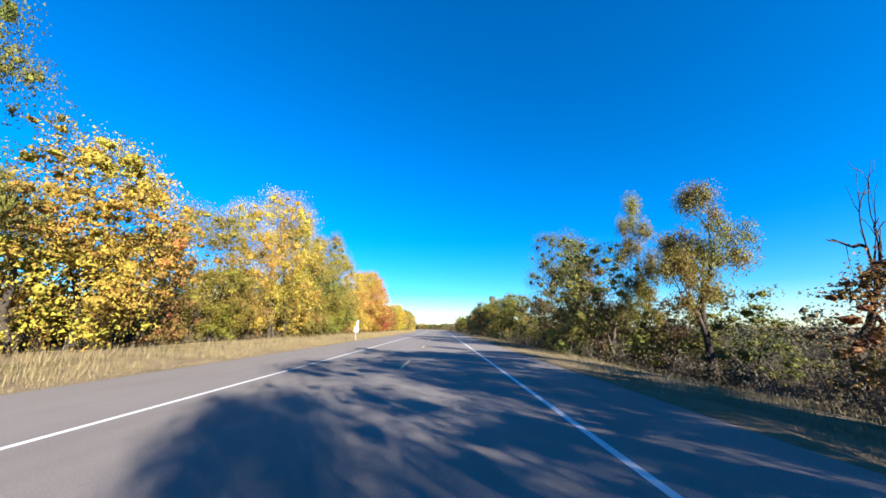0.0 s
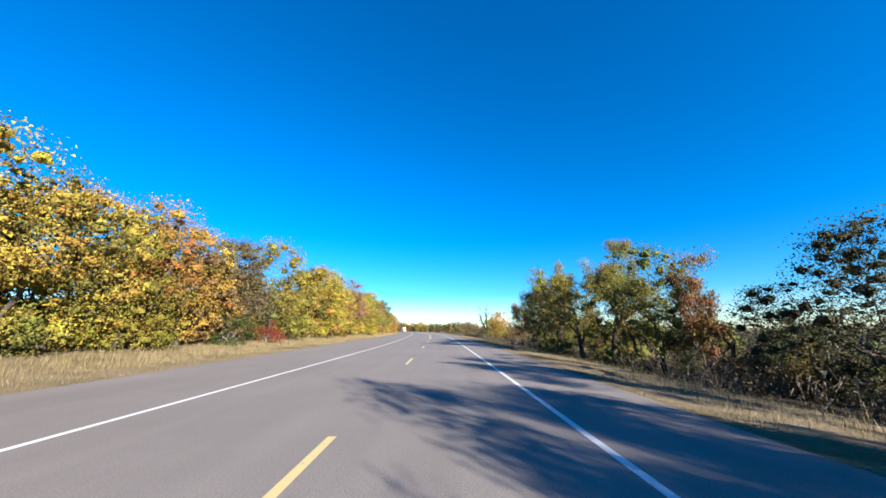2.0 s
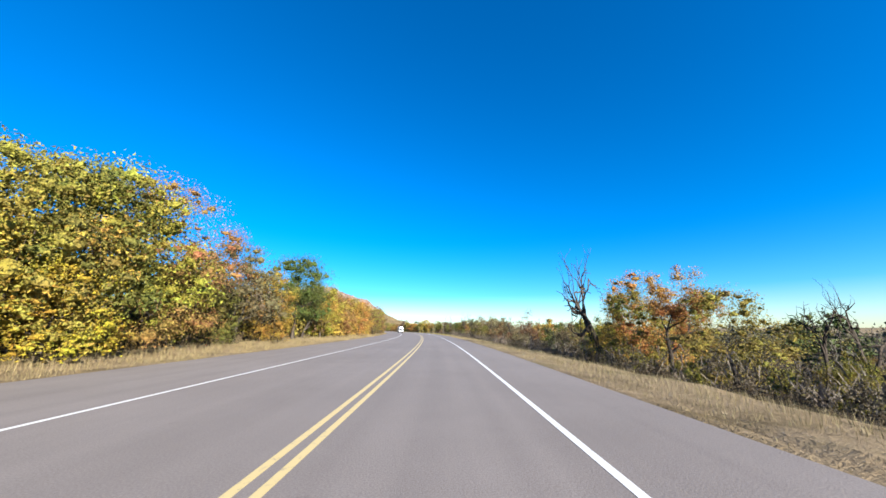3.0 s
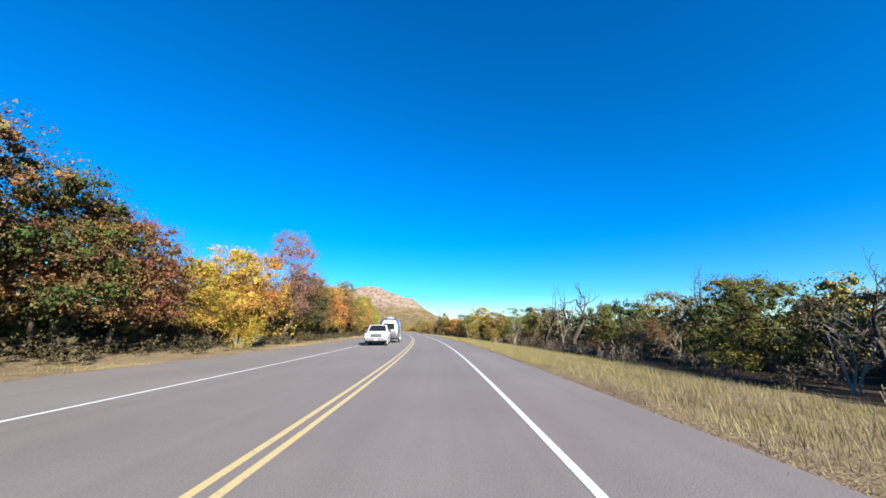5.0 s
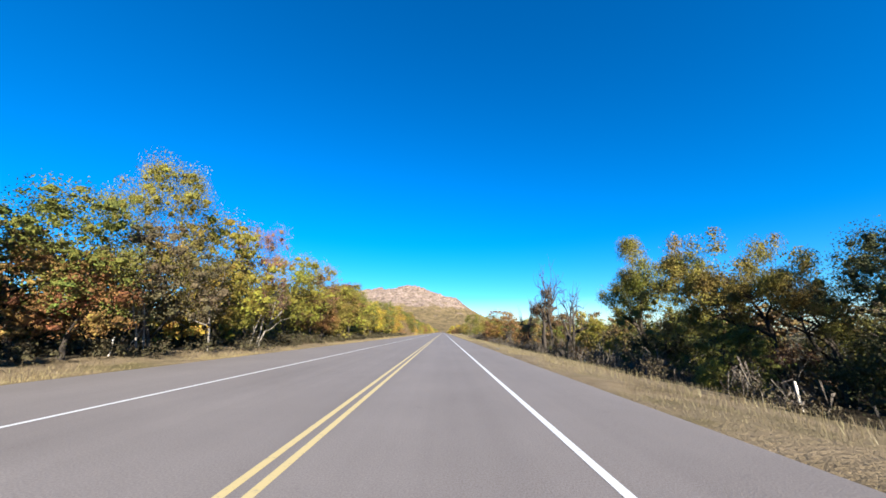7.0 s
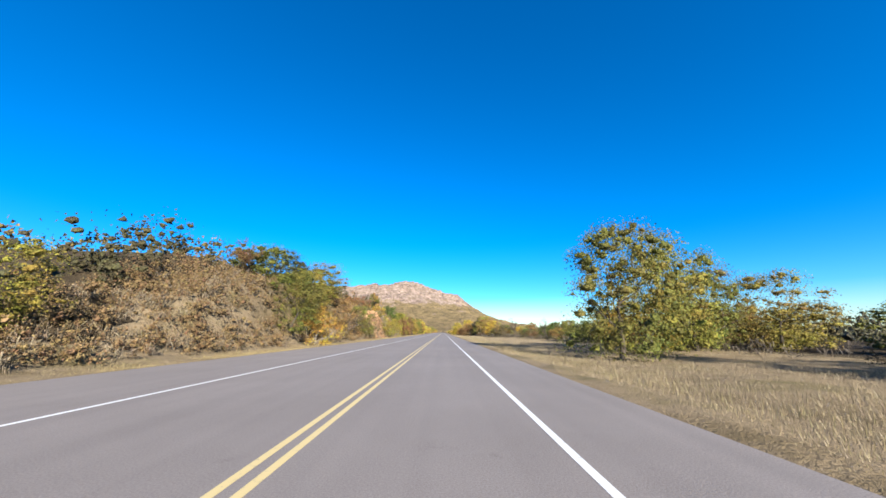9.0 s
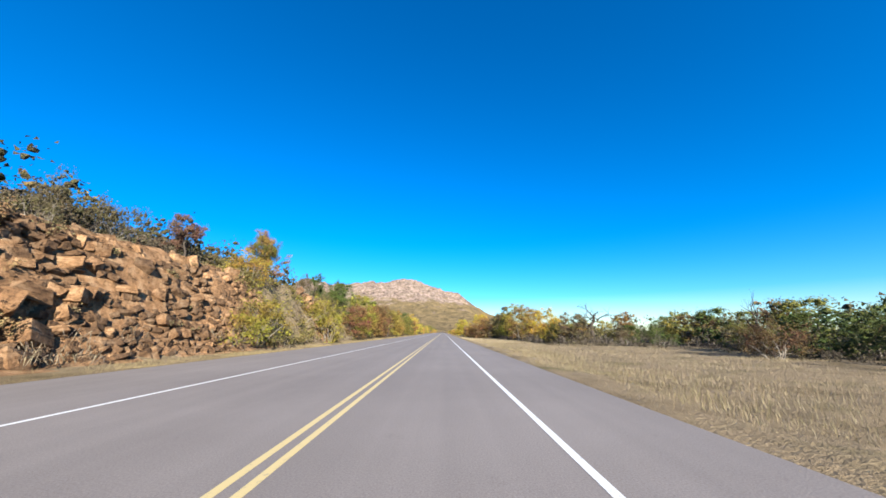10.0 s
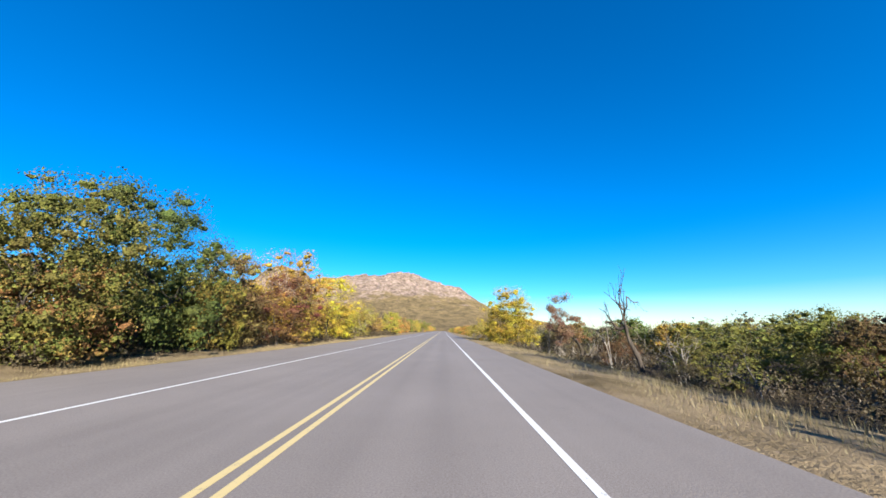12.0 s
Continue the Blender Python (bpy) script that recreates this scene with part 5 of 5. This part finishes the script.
def road_sign(s, off):
    """Two sheet panels on a post that has been bent near the ground."""
    sign = tagged(new("road_sign"), "small white sign panels on a bent steel post", "sign")
    x, y, _ = road_at(s, off)
    sign.matrix_world = pose(x, y, terrain(s, off) - 0.15, 0, 0, road_turn(s))
    bend = pose(-0.17, 0, 0.68, 0, 8, 0)

    def placed(bm, m):
        bmesh.ops.transform(bm, matrix=m, verts=bm.verts)
        return bm

    part("post_foot", placed(box(-0.03, -0.02, 0, 0.03, 0.02, 0.71, 0.01), pose(0, 0, 0, 0, -14, 0)), STEEL, sign)
    part("post", placed(box(-0.03, -0.02, -0.01, 0.03, 0.02, 1.75, 0.01), bend), STEEL, sign)
    part("panel", placed(box(-0.24, -0.035, 0.42, 0.24, -0.021, 0.98, 0.006), bend), SIGN_WHITE, sign, "square white sign panel")
    part("upper_panel", placed(box(-0.1, -0.035, 1.05, 0.1, -0.021, 1.72, 0.006), bend), SIGN_WHITE, sign, "narrow white sign panel")
    for z in (0.52, 0.88, 1.18, 1.6):
        part("bolt", placed(box(-0.012, -0.043, z - 0.012, 0.012, -0.034, z + 0.012, 0.003), bend), DARK_STEEL, sign)


road_sign(37.8, -8.4)
marker_post(430.0, 12.2, 0.85, 0, 0)
marker_post(436.0, -14.2, 0.9, 3, 0)


# ---- pickup truck and travel trailer in the far lane ----
WHITE_PAINT = plain_material("white_truck_paint", (0.34, 0.365, 0.39), 0.3, 0.0, 0.04, 0.6)
GLASS = plain_material("dark_tinted_glass", (0.008, 0.01, 0.012), 0.12, 0.0, 0.0, 0.2)
RUBBER = plain_material("tyre_rubber", (0.022, 0.022, 0.023), 0.85, 0.0, 0.2, 0.2)
ALLOY = plain_material("alloy_rim", (0.55, 0.55, 0.56), 0.35, 0.9)
CHROME = plain_material("worn_chrome", (0.62, 0.62, 0.63), 0.18, 1.0)
BLACK_PLASTIC = plain_material("black_plastic", (0.02, 0.02, 0.022), 0.6)
RED_LENS = plain_material("red_lamp_lens", (0.25, 0.01, 0.01), 0.15)
CLEAR_LENS = plain_material("clear_lamp_lens", (0.6, 0.62, 0.62), 0.1)
SKIN = plain_material("polished_aluminium_skin", (0.62, 0.63, 0.66), 0.36, 1.0, 0.06)
DARK_ALLOY = plain_material("dull_aluminium", (0.3, 0.31, 0.33), 0.45, 1.0)
AIR_UNIT = plain_material("white_roof_unit", (0.33, 0.33, 0.32), 0.5)


def profile_solid(points, half, round_by):
    """A side outline (x, z) given a width along y, with rounded edges."""
    bm = bmesh.new()
    left = [bm.verts.new((x, half, z)) for x, z in points]
    right = [bm.verts.new((x, -half, z)) for x, z in points]
    bm.faces.new(left)
    bm.faces.new(right[::-1])
    for i in range(len(points)):
        j = (i + 1) % len(points)
        bm.faces.new((left[j], left[i], right[i], right[j]))
    bmesh.ops.recalc_face_normals(bm, faces=bm.faces)
    rims = [e for e in bm.edges if abs(e.verts[0].co.y - e.verts[1].co.y) < 1e-4]
    bmesh.ops.bevel(bm, geom=rims, offset=round_by, segments=3, affect="EDGES", profile=0.5, clamp_overlap=True)
    return bm


def arch(cx, radius, z0, forward):
    """Points of a wheel arch from one foot to the other."""
    n = 9
    pts = []
    for i in range(n + 1):
        a = math.pi * i / n
        pts.append((cx - math.cos(a) * radius, z0 + math.sin(a) * radius))
    return pts if forward else pts[::-1]


def ring(radius, half, hole, segments=28):
    """A wheel's tyre as a turned ring about y."""
    shape = [(hole, -half * 0.8), (radius * 0.93, -half), (radius, -half * 0.72), (radius, half * 0.72), (radius * 0.93, half), (hole, half * 0.8)]
    bm = bmesh.new()
    rows = []
    for i in range(segments):
        a = 2 * math.pi * i / segments
        rows.append([bm.verts.new((r * math.cos(a), y, r * math.sin(a))) for r, y in shape])
    for i in range(segments):
        p, q = rows[i], rows[(i + 1) % segments]
        for j in range(len(shape)):
            k = (j + 1) % len(shape)
            bm.faces.new((p[j], p[k], q[k], q[j]))
    bmesh.ops.recalc_face_normals(bm, faces=bm.faces)
    return bm


def rim_disc(radius, half, out, spokes):
    """A dished rim with openings between its spokes."""
    bm = bmesh.new()
    bmesh.ops.create_cone(bm, cap_ends=True, segments=24, radius1=radius, radius2=radius, depth=half, matrix=pose(0, out * half * 0.1, 0, 90))
    for i in range(spokes):
        a = 360 * i / spokes
        bmesh.ops.create_cube(bm, size=1, matrix=pose(0, 0, 0, 0, a, 0) @ Matrix.Translation((radius * 0.5, out * half * 0.62, 0)) @ Matrix.Diagonal((radius * 0.95, half * 0.35, radius * 0.3, 1)))
    bmesh.ops.create_cone(bm, cap_ends=True, segments=14, radius1=radius * 0.26, radius2=radius * 0.2, depth=half * 0.5, matrix=pose(0, out * half * 0.75, 0, 90))
    return bm


def wheel(parent, x, y, radius, width, spokes=5):
    out = 1 if y > 0 else -1
    hub = part("wheel", ring(radius, width / 2, radius * 0.6), RUBBER, parent, "black rubber tyre on a bright rim")
    hub.location = (x, y, radius)
    part("rim", rim_disc(radius * 0.6, width * 0.7, out, spokes), ALLOY, hub, "bright alloy rim")


def moved(bm, m):
    bmesh.ops.transform(bm, matrix=m, verts=bm.verts)
    return bm


def quad_slab(corners, thick):
    """A thin plate on four corners, thick along its normal."""
    c = [Vector(p) for p in corners]
    n = (c[1] - c[0]).cross(c[3] - c[0]).normalized() * thick
    bm = bmesh.new()
    a = [bm.verts.new(p) for p in c]
    b = [bm.verts.new(p + n) for p in c]
    bm.faces.new(a[::-1])
    bm.faces.new(b)
    for i in range(4):
        bm.faces.new((a[i], a[(i + 1) % 4], b[(i + 1) % 4], b[i]))
    bmesh.ops.recalc_face_normals(bm, faces=bm.faces)
    bmesh.ops.bevel(bm, geom=[e for e in bm.edges if (e.verts[0].co - e.verts[1].co).length < abs(thick) * 1.5], offset=0.05, segments=3, affect="EDGES")
    return bm


def build_truck(s, off, skew):
    """Extended-cab pickup; its own x runs forward from the rear axle."""
    truck = tagged(new("pickup_truck"), "white extended-cab pickup truck towing a silver trailer", "truck")
    x, y, _ = road_at(s, off)
    truck.matrix_world = pose(x, y, 0.0, 0, 0, road_turn(s) - 90 + skew) @ Matrix.Scale(1.07, 4)
    W = 0.97
    lower = [(-1.22, 0.52), *arch(0.0, 0.47, 0.44, True), (2.9, 0.42), *arch(3.4, 0.47, 0.44, True), (4.18, 0.5), (4.24, 0.82), (4.15, 1.06), (2.75, 1.17), (0.9, 1.2), (0.9, 0.98), (-1.22, 0.98)]
    part("body", profile_solid(lower, W, 0.05), WHITE_PAINT, truck)
    for axle_shade in (0.0, 3.4):
        liner = [*arch(axle_shade, 0.475, 0.435, True), *arch(axle_shade, 0.445, 0.435, False)]
        part("wheel_well", profile_solid(liner, W - 0.03, 0.004), BLACK_PLASTIC, truck, "black wheel well liner")
        # black filler block stands in for the shade inside the arches
        part("axle_shade", box(axle_shade - 0.3, -0.68, 0.28, axle_shade + 0.3, 0.68, 0.8, 0.03), BLACK_PLASTIC, truck, "black block for the shade inside the wheel arches")
    # the open bed stands on the body as four walls and a floor
    for side in (1, -1):
        part("bed_side", box(-1.2, side * W - 0.045, 0.95, 0.97, side * W + 0.045, 1.27, 0.02), WHITE_PAINT, truck)
        part("bed_rail", box(-1.2, side * W - 0.05, 1.262, 0.84, side * W + 0.05, 1.285, 0.01), BLACK_PLASTIC, truck, "black plastic bed rail")
        part("side_moulding", box(0.55, side * (W + 0.008) - 0.012, 0.62, 2.85, side * (W + 0.008) + 0.012, 0.67, 0.006), BLACK_PLASTIC, truck, "black side moulding")
        part("bed_moulding", box(-1.2, side * (W + 0.008) - 0.012, 0.62, -0.52, side * (W + 0.008) + 0.012, 0.67, 0.006), BLACK_PLASTIC, truck, "black side moulding")
        part("tail_lamp", box(-1.27, side * 0.86 - 0.1, 0.75, -1.17, side * 0.86 + 0.13, 1.16, 0.03), RED_LENS, truck, "dark red tail lamp")
        part("headlight", box(4.05, side * 0.74 - 0.2, 0.8, 4.25, side * 0.74 + 0.2, 1.0, 0.04), CLEAR_LENS, truck, "clear headlight lens")
        part("mud_flap", box(-0.6, side * 0.84 - 0.13, 0.2, -0.57, side * 0.84 + 0.13, 0.6, 0.01), BLACK_PLASTIC, truck, "black mud flap")
        mirror = part("mirror", box(2.35, side * 1.1 - 0.1, 1.17, 2.45, side * 1.1 + 0.1, 1.42, 0.03), BLACK_PLASTIC, truck, "black door mirror")
        part("mirror_arm", box(2.37, side * 1.0 - 0.06, 1.2, 2.43, side * 1.0 + 0.06, 1.25, 0.01), BLACK_PLASTIC, mirror)
        for x0, x1 in ((0.98, 1.62), (1.62, 2.62)):
            door = part("door", box(x0 + 0.01, side * (W + 0.002) - 0.008, 0.5, x1 - 0.01, side * (W + 0.002) + 0.008, 1.15, 0.006), WHITE_PAINT, truck)
            if x0 > 1.5:
                part("handle", box(x0 + 0.06, side * (W + 0.02) - 0.015, 1.0, x0 + 0.22, side * (W + 0.02) + 0.015, 1.05, 0.01), BLACK_PLASTIC, door, "black door handle")
    part("tailgate", box(-1.24, -W + 0.06, 0.72, -1.15, W - 0.06, 1.26, 0.03), WHITE_PAINT, truck)
    part("bed_front", box(0.84, -W + 0.05, 0.98, 0.9, W - 0.05, 1.26, 0.015), WHITE_PAINT, truck)
    part("bed_floor", box(-1.15, -W + 0.05, 0.985, 0.86, W - 0.05, 1.0), BLACK_PLASTIC, truck, "dark bed liner")
    # cab: wider at the belt than at the roof
    bm = bmesh.new()
    belt = [(0.88, 1.16), (2.98, 1.16)]
    roof = [(1.06, 1.82), (2.3, 1.82)]
    vs = [bm.verts.new((px, sy * w, pz)) for (px, pz), w in ((belt[0], 0.95), (belt[1], 0.93), (roof[1], 0.76), (roof[0], 0.78)) for sy in (1, -1)]
    for f in ((0, 2, 4, 6), (1, 7, 5, 3), (0, 6, 7, 1), (2, 3, 5, 4), (4, 5, 7, 6), (0, 1, 3, 2)):
        bm.faces.new([vs[i] for i in f])
    bmesh.ops.recalc_face_normals(bm, faces=bm.faces)
    bmesh.ops.bevel(bm, geom=bm.edges[:], offset=0.09, segments=4, affect="EDGES", profile=0.5)
    part("cab", bm, WHITE_PAINT, truck)
    for sy in (1, -1):
        for b0, b1, t0, t1 in ((1.02, 1.6, 1.16, 1.58), (1.68, 2.66, 1.68, 2.24)):
            part("side_window", quad_slab([(b0, sy * 0.935, 1.23), (b1, sy * 0.93, 1.23), (t1, sy * 0.805, 1.72), (t0, sy * 0.81, 1.72)], 0.018 * sy), GLASS, truck, "dark tinted side window")
    part("windscreen", quad_slab([(2.9, 0.8, 1.24), (2.9, -0.8, 1.24), (2.39, -0.66, 1.74), (2.39, 0.66, 1.74)], -0.02), GLASS, truck, "dark windscreen")
    part("rear_window", quad_slab([(0.9, 0.72, 1.26), (0.9, -0.72, 1.26), (1.01, -0.62, 1.72), (1.01, 0.62, 1.72)], 0.02), GLASS, truck, "dark rear window")
    part("front_bumper", box(4.08, -0.98, 0.42, 4.36, 0.98, 0.68, 0.07, 3), CHROME, truck, "chrome front bumper")
    part("rear_bumper", box(-1.4, -0.95, 0.45, -1.2, 0.95, 0.68, 0.05, 3), CHROME, truck, "chrome rear bumper")
    part("grille", box(4.16, -0.5, 0.72, 4.27, 0.5, 1.02, 0.03), BLACK_PLASTIC, truck, "dark grille")
    for z in (0.79, 0.87, 0.95):
        part("grille_bar", box(4.26, -0.48, z - 0.012, 4.285, 0.48, z + 0.012, 0.005), CHROME, truck, "chrome grille bar")
    part("plate", box(4.35, -0.15, 0.5, 4.37, 0.15, 0.62, 0.004), SIGN_WHITE, truck, "plain pale plate")
    part("chassis", box(-1.15, -0.5, 0.3, 4.0, 0.5, 0.5, 0.03), BLACK_PLASTIC, truck, "dark underside")
    for wx in (0.0, 3.4):
        for wy in (0.84, -0.84):
            wheel(truck, wx, wy, 0.385, 0.25)
    return truck


def shell(length, half, low, high):
    """Riveted trailer body: an upright rounded section, drawn in towards both ends."""
    n_x, n_a = 30, 30
    bm = bmesh.new()
    rows = []
    for i in range(n_x + 1):
        x = -length / 2 + length * (0.5 - 0.5 * math.cos(math.pi * i / n_x))
        rows.append([bm.verts.new(p) for p in section(x, length, half, low, high, n_a)])
    for i in range(n_x):
        for j in range(n_a):
            bm.faces.new((rows[i][j], rows[i + 1][j], rows[i + 1][j + 1], rows[i][j + 1]))
    bm.faces.new([r for r in rows[0]])
    bm.faces.new([r for r in rows[-1]][::-1])
    for i in range(n_x):
        bm.faces.new((rows[i][n_a], rows[i + 1][n_a], rows[i + 1][0], rows[i][0]))
    bmesh.ops.recalc_face_normals(bm, faces=bm.faces)
    for f in bm.faces:
        f.smooth = True
    return bm


def section(x, length, half, low, high, steps):
    """The outline across the trailer's body at x, from one foot over the roof to the other."""
    t = max(0.0, (abs(x) / (length / 2) - 0.72) / 0.28)
    shrink = math.sqrt(max(0.0, 1 - t ** 2.6))
    wide, top, base = half * (0.70 + 0.30 * shrink), high - (high - low) * 0.15 * (1 - shrink), low + 0.10 * t
    row = []
    for j in range(steps + 1):
        c, q = math.cos(math.pi * j / steps), math.sin(math.pi * j / steps)
        row.append((x, wide * math.copysign(abs(c) ** 0.42, c), base + (top - base) * abs(q) ** 0.55))
    return row


def build_trailer(s, off, skew):
    """Rounded aluminium travel trailer; its own x runs forward from its axle."""
    trailer = tagged(new("travel_trailer"), "rounded polished aluminium travel trailer behind the pickup", "trailer")
    x, y, _ = road_at(s, off)
    trailer.matrix_world = pose(x, y, 0.0, 0, 0, road_turn(s) - 90 + skew)
    mid, length, half, low, high = 0.25, 6.1, 1.2, 0.52, 2.78

    def side_slab(x0, x1, z0, z1, sy, out):
        """A plate that lies on the curved side of the body."""
        y0, y1 = (half * (1 - ((z - low) / (high - low)) ** (2 / 0.55)) ** 0.21 for z in (z0, z1))
        return quad_slab([(x0, sy * (y0 - 0.01), z0), (x1, sy * (y0 - 0.01), z0), (x1, sy * (y1 - 0.01), z1), (x0, sy * (y1 - 0.01), z1)], -(out + 0.01) * sy)

    part("body", moved(shell(length, half, low, high), Matrix.Translation((mid, 0, 0))), SKIN, trailer)
    for sy in (1, -1):
        part("rub_rail", box(-2.2, sy * 1.205 - 0.015, 0.60, 2.6, sy * 1.205 + 0.015, 0.66, 0.008), DARK_ALLOY, trailer, "dull lower trim rail")
        for x0, x1, z0, z1 in ((1.25, 1.75, 1.4, 2.08), (-0.7, -0.3, 1.5, 2.05), (-1.75, -1.2, 1.5, 2.05)):
            window = part("window_frame", side_slab(x0 - 0.025, x1 + 0.025, z0 - 0.025, z1 + 0.025, sy, 0.012), DARK_ALLOY, trailer, "dull window frame")
            part("pane", side_slab(x0, x1, z0, z1, sy, 0.017), GLASS, window, "dark window pane")
        part("access_hatch", box(0.75, sy * 1.2 - 0.012, 0.68, 1.15, sy * 1.2 + 0.012, 1.0, 0.01), AIR_UNIT, trailer, "pale access hatch")
        part("vent_cover", box(-0.1, sy * 1.2 - 0.014, 0.85, 0.2, sy * 1.2 + 0.014, 1.05, 0.01), DARK_STEEL, trailer, "dark vent cover")
        part("marker_lamp", box(2.3, sy * 1.15 - 0.03, 1.0, 2.4, sy * 1.15 + 0.03, 1.05, 0.01), RED_LENS, trailer, "small marker lamp")
        arch_bm = profile_solid([*arch(0.0, 0.47, 0.4, True), *arch(0.0, 0.41, 0.4, False)], 0.04, 0.01)
        part("wheel_arch", moved(arch_bm, Matrix.Translation((0, sy * 1.19, 0))), STEEL, trailer, "bright wheel arch trim")
        wheel(trailer, 0.0, sy * 1.06, 0.36, 0.22, 6)
    # front and rear windows lie on the curved ends
    for sign_x, z0, z1, w in ((1, 1.5, 2.18, 0.66), (-1, 1.5, 2.1, 0.6)):
        xe = mid + sign_x * (length / 2)
        frame_ = part("end_window_frame", quad_slab([(xe + sign_x * 0.005, w + 0.05, z0 - 0.05), (xe + sign_x * 0.005, -w - 0.05, z0 - 0.05), (xe + sign_x * 0.003, -w + 0.02, z1 + 0.05), (xe + sign_x * 0.003, w - 0.02, z1 + 0.05)], -0.03 * sign_x), DARK_ALLOY, trailer, "dull end window frame")
        part("pane", quad_slab([(xe + sign_x * 0.03, w, z0), (xe + sign_x * 0.03, -w, z0), (xe + sign_x * 0.028, -w + 0.06, z1), (xe + sign_x * 0.028, w - 0.06, z1)], -0.012 * sign_x), GLASS, frame_, "dark end window pane")
    part("roof_unit", box(0.2, -0.36, high - 0.03, 1.15, 0.36, high + 0.17, 0.07, 3), AIR_UNIT, trailer, "white roof air unit")
    part("roof_vent", box(-1.4, -0.22, high - 0.03, -0.95, 0.22, high + 0.08, 0.03), AIR_UNIT, trailer, "white roof vent")
    part("underside", box(-2.5, -1.05, 0.34, 2.8, 1.05, 0.56, 0.05), DARK_STEEL, trailer, "dark chassis underside")
    part("rear_bumper", box(-2.98, -1.0, 0.42, -2.72, 1.0, 0.58, 0.04), DARK_STEEL, trailer, "dark rear bumper")
    for sy in (1, -1):
        part("drawbar", quad_slab([(2.6, sy * 0.6, 0.42), (4.1, sy * 0.05, 0.42), (4.1, sy * 0.05, 0.52), (2.6, sy * 0.6, 0.52)], 0.06), DARK_STEEL, trailer, "black drawbar")
        tank = bmesh.new()
        bmesh.ops.create_cone(tank, cap_ends=True, segments=18, radius1=0.16, radius2=0.16, depth=0.5, matrix=Matrix.Translation((3.5, sy * 0.18, 0.8)))
        bmesh.ops.bevel(tank, geom=[e for e in tank.edges if abs(e.verts[0].co.z - e.verts[1].co.z) < 1e-4], offset=0.06, segments=3, affect="EDGES")
        part("gas_bottle", tank, DARK_STEEL, trailer, "dark gas bottle")
    part("jack", box(3.9, -0.05, 0.1, 4.0, 0.05, 0.95, 0.02), DARK_STEEL, trailer, "steel jack post")
    return trailer


build_truck(335.25, -3.45, 3)
build_trailer(340.5, -2.75, 1)


# ---- everything to size ----
for thing in list(scene.objects):
    if thing.parent is None and thing.type in ("MESH", "EMPTY"):
        thing.matrix_world = Matrix.Scale(SIZE, 4) @ thing.matrix_world
